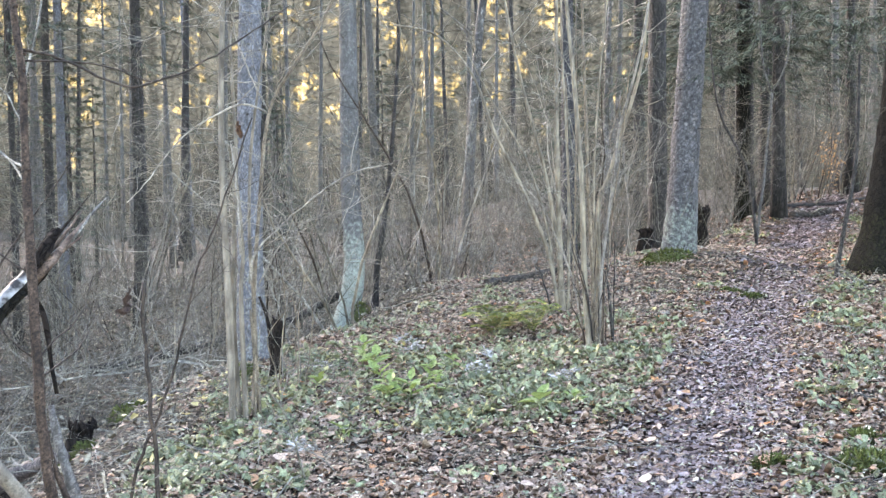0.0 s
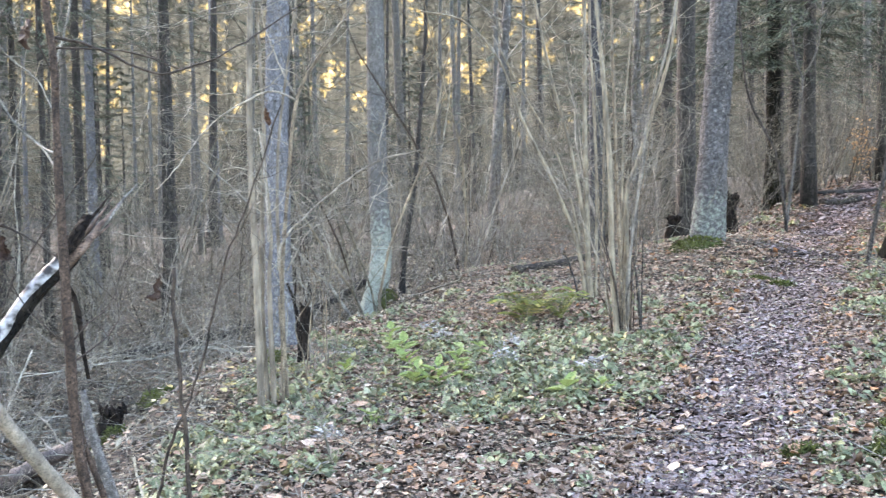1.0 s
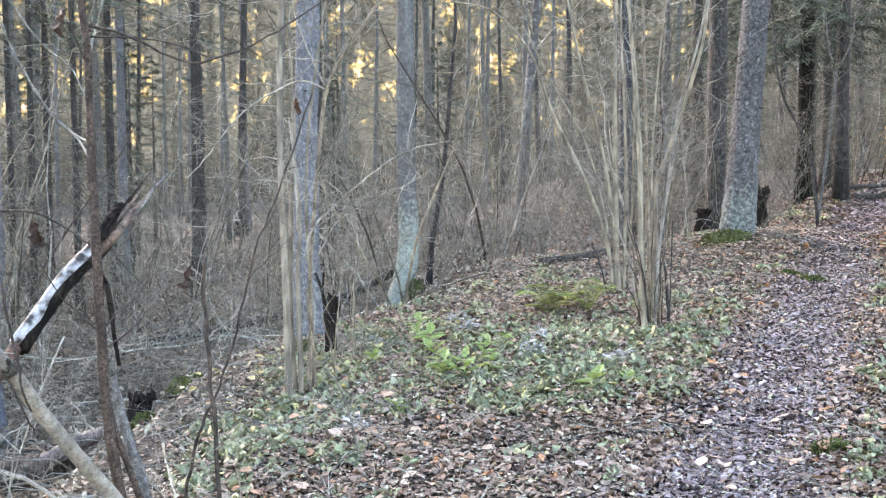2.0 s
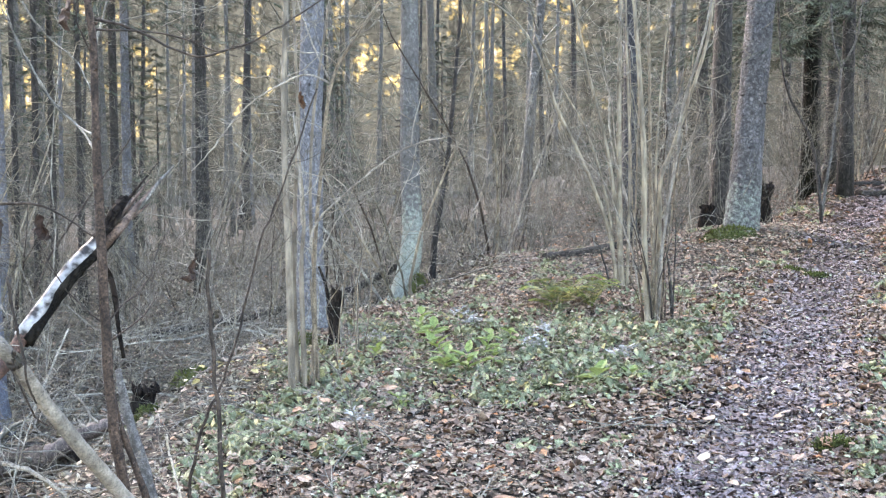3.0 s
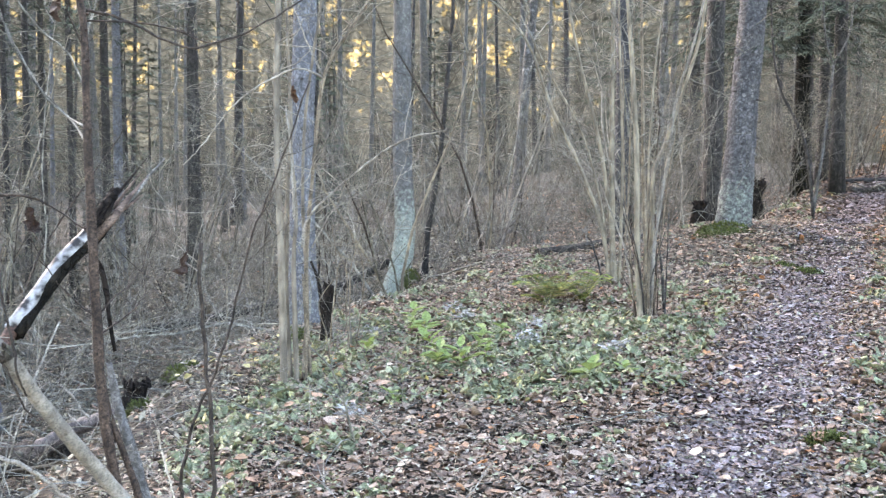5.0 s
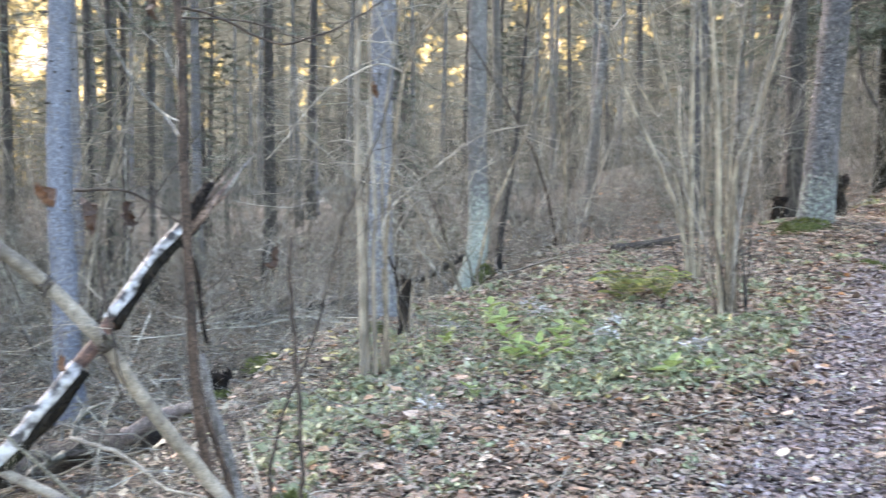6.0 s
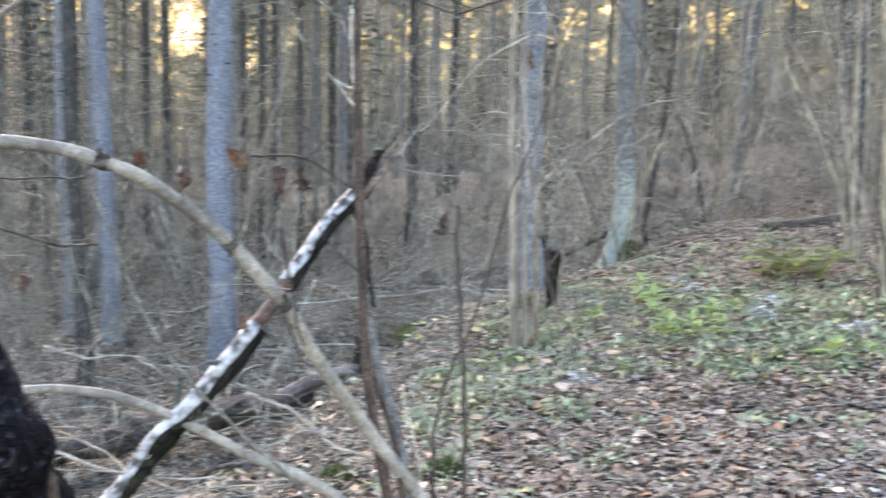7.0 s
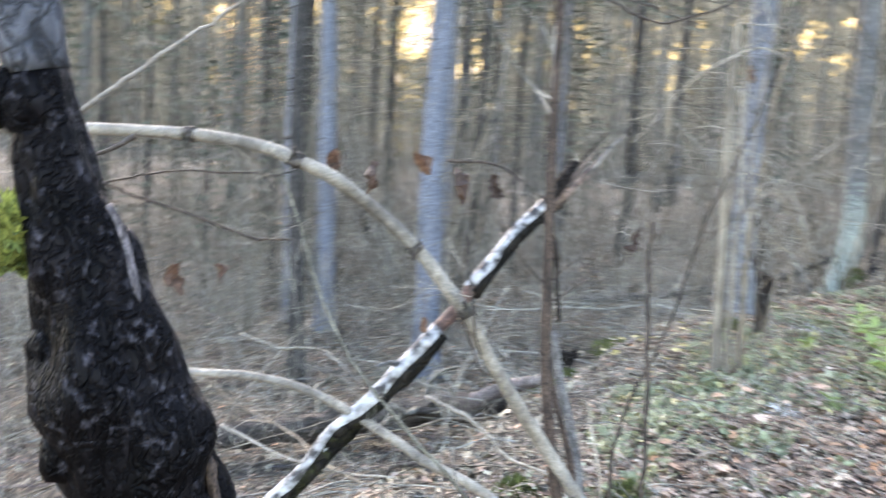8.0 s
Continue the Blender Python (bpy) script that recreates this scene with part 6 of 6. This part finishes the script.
def leaf_field(name, xs, ys, size, tilt, lift, mat, label, category, g, shape=0.62, bend=0.22, rag=0.055):
    """Many leaves laid on the ground, as one mesh."""
    n = len(xs)
    zs = np.array([ground_z(float(x), float(y)) for x, y in zip(xs, ys)]) + lift
    base = np.array([(0, -0.5, 0), (-0.36, -0.32, 0.7), (-0.5, 0.02, 1), (-0.32, 0.36, 0.8), (0, 0.5, 0), (0.32, 0.36, 0.8), (0.5, 0.02, 1), (0.36, -0.32, 0.7)])
    yaw, p, q = g.uniform(0, 2 * np.pi, n), np.clip(g.normal(0, tilt, n), -0.8, 0.8), np.clip(g.normal(0, tilt, n), -0.8, 0.8)
    curl = g.normal(0.03, bend, (n, 1))
    u = (base[None, :, 0] * shape * g.uniform(0.6, 1.35, (n, 1)) + g.normal(0, rag, (n, 8))) * size[:, None]
    v = (base[None, :, 1] + g.normal(0, rag, (n, 8))) * size[:, None]
    w = base[None, :, 2] * curl * size[:, None] + g.normal(0, 0.075 + rag * 0.5, (n, 8)) * size[:, None]
    w = w + u * np.tan(p)[:, None] + v * np.tan(q)[:, None]
    c, s = np.cos(yaw)[:, None], np.sin(yaw)[:, None]
    verts = np.stack([xs[:, None] + u * c - v * s, ys[:, None] + u * s + v * c, zs[:, None] + w], -1).reshape(-1, 3)
    k = np.arange(n)[:, None] * 8
    faces = np.concatenate([k + np.array([[0, 1, 2, 3, 4]]), k + np.array([[0, 4, 5, 6, 7]])], 1).reshape(-1)
    me = bpy.data.meshes.new(name)
    me.vertices.add(n * 8)
    me.vertices.foreach_set("co", verts.ravel())
    me.loops.add(n * 10)
    me.loops.foreach_set("vertex_index", faces)
    me.polygons.add(n * 2)
    me.polygons.foreach_set("loop_start", np.arange(n * 2) * 5)
    me.materials.append(mat)
    me.update(calc_edges=True)
    return tagged(new(name, me), label, category, kind="stuff")


xs, ys, g = scatter(30000, 17, 0.0, 11, 0.75, -180, 180)
turn = np.degrees(np.arctan2(xs, ys))
keep = (np.hypot(xs, ys) < 2.3) | (turn < -59) | (turn > 31)
keep &= np.abs(xs - np.array([trail_x(float(y)) for y in ys])) > 0.3
leaf_field("leaf_litter", xs[keep], ys[keep], g.uniform(0.03, 0.07, keep.sum()), 0.22, g.uniform(0.004, 0.03, keep.sum()), M_LITTER, "brown litter of fallen leaves round the path", "leaf litter", g)
for seed, count, near, far, power, small, big in ((3, 66000, 2.2, 8.6, 0.72, 0.016, 0.06), (5, 42000, 7.6, 13.5, 0.9, 0.02, 0.065), (4, 30000, 12.0, 25, 0.9, 0.03, 0.08)):
    xs, ys, g = scatter(count, seed, near, far, power, -60, 32)
    mid = np.array([trail_x(float(y)) for y in ys])
    wide = 0.3 + 0.05 * np.sin(ys * 2.3) + g.normal(0, 0.07, len(xs))
    # litter stops short of the hollow; bare dark soil stands for its shade
    keep = np.abs(xs - mid) > wide
    edge = np.array([bank_edge(float(y)) for y in ys])
    keep &= (xs > edge + np.where(ys < 6.3, 0.52, 0.1) + g.normal(0, 0.13, len(xs))) | (g.random(len(xs)) < 0.07)
    leaf_field("leaf_litter", xs[keep], ys[keep], (small + (big - small) * g.random(keep.sum()) ** 1.5) * (1 + 0.04 * np.clip(np.hypot(xs[keep], ys[keep]) - 12, 0, 12)), 0.13, g.uniform(0.004, 0.035, keep.sum()), M_LITTER, "deep brown and tan litter of fallen leaves", "leaf litter", g, 0.64, 0.18)
def scrap_field(name, xs, ys, size, mat, label, g):
    """Crumbs of leaf and bark between the leaves: small tilted flakes, as one mesh."""
    n = len(xs)
    zs = np.array([ground_z(float(x), float(y)) for x, y in zip(xs, ys)]) + g.uniform(0.01, 0.05, n)
    yaw = g.uniform(0, 2 * np.pi, n)
    long, wide = size[:, None], size[:, None] * g.uniform(0.25, 0.8, (n, 1))
    u = np.array([[-0.5, 0.4, 0.5, -0.35]]) * long * g.uniform(0.7, 1.3, (n, 4))
    v = np.array([[-0.4, -0.5, 0.35, 0.5]]) * wide * g.uniform(0.7, 1.3, (n, 4))
    w = g.normal(0, 0.2, (n, 4)) * long
    c, s = np.cos(yaw)[:, None], np.sin(yaw)[:, None]
    verts = np.stack([xs[:, None] + u * c - v * s, ys[:, None] + u * s + v * c, zs[:, None] + w], -1).reshape(-1, 3)
    me = bpy.data.meshes.new(name)
    me.vertices.add(n * 4)
    me.vertices.foreach_set("co", verts.ravel())
    me.loops.add(n * 4)
    me.loops.foreach_set("vertex_index", np.arange(n * 4))
    me.polygons.add(n)
    me.polygons.foreach_set("loop_start", np.arange(n) * 4)
    me.materials.append(mat)
    me.update(calc_edges=True)
    return tagged(new(name, me), label, "leaf litter", kind="stuff")


xs, ys, g = scatter(120000, 23, 2.4, 12.5, 0.85, -40, 32)
keep = xs > np.array([bank_edge(float(y)) for y in ys]) + np.where(ys < 6.3, 0.3, -0.1) + g.normal(0, 0.12, len(xs))
scrap_field("leaf_crumbs", xs[keep], ys[keep], 0.008 + 0.02 * g.random(keep.sum()) ** 1.5, M_CRUMB, "fine crumbs of leaf, bark and straw", g)
# darker olive-brown scraps cover the floor below the bank's edge
gr = np.random.default_rng(14)
ra, rd = np.radians(gr.uniform(-62, 0, 54000)), 2.8 + 23 * gr.random(54000) ** 0.9
rx, ry = rd * np.sin(ra), rd * np.cos(ra)
keep = rx < np.array([bank_edge(float(y)) for y in ry]) + np.where(ry < 6.3, 0.48, 0.25) + gr.normal(0, 0.15, len(rx))
leaf_field("hollow_litter", rx[keep], ry[keep], (0.016 + 0.035 * gr.random(keep.sum())) * (1 + 0.05 * np.clip(rd[keep] - 6, 0, 20)), 0.4, gr.uniform(0.003, 0.04, keep.sum()), M_HOLLOW, "dark olive-brown leaf scraps on the floor of the hollow", "leaf litter", gr)
gt = np.random.default_rng(8)
ty = np.concatenate([3.2 + 6.3 * gt.random(30000) ** 0.9, 9 + 12 * gt.random(8000), -6 + 9.5 * gt.random(4000)])
tx = np.array([trail_x(float(y)) for y in ty]) + gt.normal(0, 0.23, len(ty))
leaf_field("path_litter", tx, ty, (0.014 + 0.046 * gt.random(len(ty)) ** 1.6) * (1 + np.clip(ty - 8, 0, 12) * 0.06), 0.08, gt.uniform(0.003, 0.022, len(ty)), M_TRAIL, "trodden purplish-grey leaves on the path", "leaf litter", gt, 0.66, 0.1, 0.045)
# the drift of larger curled leaves kicked to the path's edge
gd = np.random.default_rng(9)
dy = 3.3 + 7 * gd.random(750) ** 0.9
dx = np.array([trail_x(float(y)) for y in dy]) + np.where(gd.random(750) < 0.7, -0.5, 0.52) + gd.normal(0, 0.17, 750)
leaf_field("drifted_leaves", dx, dy, gd.uniform(0.03, 0.055, 750), 0.25, gd.uniform(0.01, 0.04, 750), M_LITTER, "curled brown leaves drifted along the path's edge", "leaf litter", gd, 0.6, 0.4)


def herb_field():
    """Low herbs in plants of four to eight leaves, dense in the middle of the bank and thin towards its foot."""
    xs, ys, g = scatter(42000, 12, 2.6, 17, 1.0, -36, 40)
    px, py, ps, pl = [], [], [], []
    for x, y in zip(xs, ys):
        x, y = float(x), float(y)
        off = x - trail_x(y)
        if x < max(bank_edge(y) - 0.25, -1.3 + 0.4 * noise.noise((x, y, 1))) or abs(off) < 0.44 or off > 1.3 + 0.9 * g.random() + 0.3 * noise.noise((x, y, 6)):
            continue
        patch = 0.6 * noise.noise((x * 1.1, y * 1.1, 3)) + 0.6 * noise.noise((x * 3.2, y * 3.2, 8)) + 0.05
        band = math.exp(-(((y - 6.5) / 1.9) ** 2)) * 0.6 if off < 0 else 0.24
        if off < 0 and y < 5.4:
            band -= 0.1 + 0.25 * ease((x + 0.7) / 0.8)
        if y > 8.6:
            band -= 0.1 if off < 0 else 0.06
        if patch + band < 0.07 + g.random() * 0.8:
            continue
        n = int(g.integers(4, 9))
        big = (0.018 + 0.032 * g.random() ** 1.3) * (0.95 if off < 0 else 1.0)
        a = g.uniform(0, 6.28) + np.arange(n) * 2.4
        r = big * (0.35 + 0.9 * np.sqrt(np.arange(n) / n)) * g.uniform(0.8, 1.5)
        px += list(x + r * np.cos(a))
        py += list(y + r * np.sin(a))
        ps += list(big * g.uniform(0.7, 1.25, n))
        pl += list(0.012 + 0.05 * g.random() * (1 - 0.5 * r / r.max()) + g.uniform(0, 0.012, n))
    leaf_field("ground_herbs", np.array(px), np.array(py), np.array(ps), 0.42, np.array(pl), M_HERB, "low carpet of dull green herb leaves", "herbs", g, 0.88, 0.3, 0.05)


herb_field()


def stalks(rng):
    s = Soup()
    for k in range(2200):
        y = 3.5 + 9 * rng.random()
        x = rng.uniform(bank_edge(y) + 0.1, trail_x(y) - 0.4)
        p = Vector((x, y, ground_z(x, y)))
        side_twigs(s, rng, p, (rng.gauss(0, 1.0), rng.gauss(0, 1.0), 0.9), rng.uniform(0.06, 0.28), rng.uniform(0.0009, 0.0017), 0, 0.22, 3, 4)
    ob = new("dry_stalks", s.mesh("dry_stalks", M_STRAW))
    tagged(ob, "pale dry stalks and grass blades on the bank", "grass", kind="stuff")
    t = Soup()
    for k in range(460):
        y = 2.6 + 13 * rng.random() ** 1.3
        x = rng.uniform(bank_edge(y) + 0.1, trail_x(y) + 2.2)
        if abs(x - trail_x(y)) < 0.4 and k % 5:
            continue
        a = rng.uniform(0, 2 * math.pi)
        side_twigs(t, rng, (x, y, ground_z(x, y) + 0.03), (math.cos(a), math.sin(a), 0.05), rng.uniform(0.1, 0.5), rng.uniform(0.002, 0.005), 1, 0.02, 3, 3)
    for k in range(170):
        y = 3.2 + 4.2 * rng.random()
        x = rng.uniform(bank_edge(y) - 0.2, -0.35)
        a = rng.uniform(0, 2 * math.pi)
        side_twigs(t, rng, (x, y, ground_z(x, y) + 0.035), (math.cos(a), math.sin(a), rng.uniform(0, 0.5)), rng.uniform(0.12, 0.6), rng.uniform(0.0015, 0.004), 1, 0.03, 3, 4)
    ob = new("fallen_twigs", t.mesh("fallen_twigs", M_TWIG))
    tagged(ob, "small dead twigs lying in the leaves", "twigs", kind="stuff")


stalks(random.Random(95))

# single leaves on top of the litter, close to the path's start
rng = random.Random(99)
forms = []
for k in range(5):
    s = Soup()
    ln = 0.045 + 0.009 * k
    s.leaf((0, 0, 0), (0, 1, 0.05), (0, 0, 1), ln, ln * rng.uniform(0.55, 0.8), rng.uniform(-0.25, 0.35), rng.uniform(-0.2, 0.4))
    forms.append(s.mesh("leaf", M_LEAF_ONE))
for k in range(220):
    y = 3.4 + 3.6 * rng.random() ** 1.2
    x = rng.uniform(-1.45, 2.1)
    ob = new("leaf", forms[k % 5])
    ob.matrix_basis = pose(x, y, ground_z(x, y) + 0.045, rng.uniform(-22, 22), rng.uniform(-22, 22), rng.uniform(0, 360))
    ob.parent = ground
for mat, count, cx, cy, sx, sy in ((M_YELLOW, 46, -1.5, 6.5, 0.2, 0.35), (M_ORANGE, 30, 3.75, 10.2, 0.3, 0.35)):
    colours = []
    for form in forms[:3]:
        me = form.copy()
        me.materials.clear()
        me.materials.append(mat)
        colours.append(me)
    for k in range(count):
        x, y = rng.gauss(cx, sx), rng.gauss(cy, sy)
        ob = new("leaf", colours[k % 3])
        ob.matrix_basis = pose(x, y, ground_z(x, y) + 0.05, rng.uniform(-22, 22), rng.uniform(-22, 22), rng.uniform(0, 360))
        ob.parent = ground
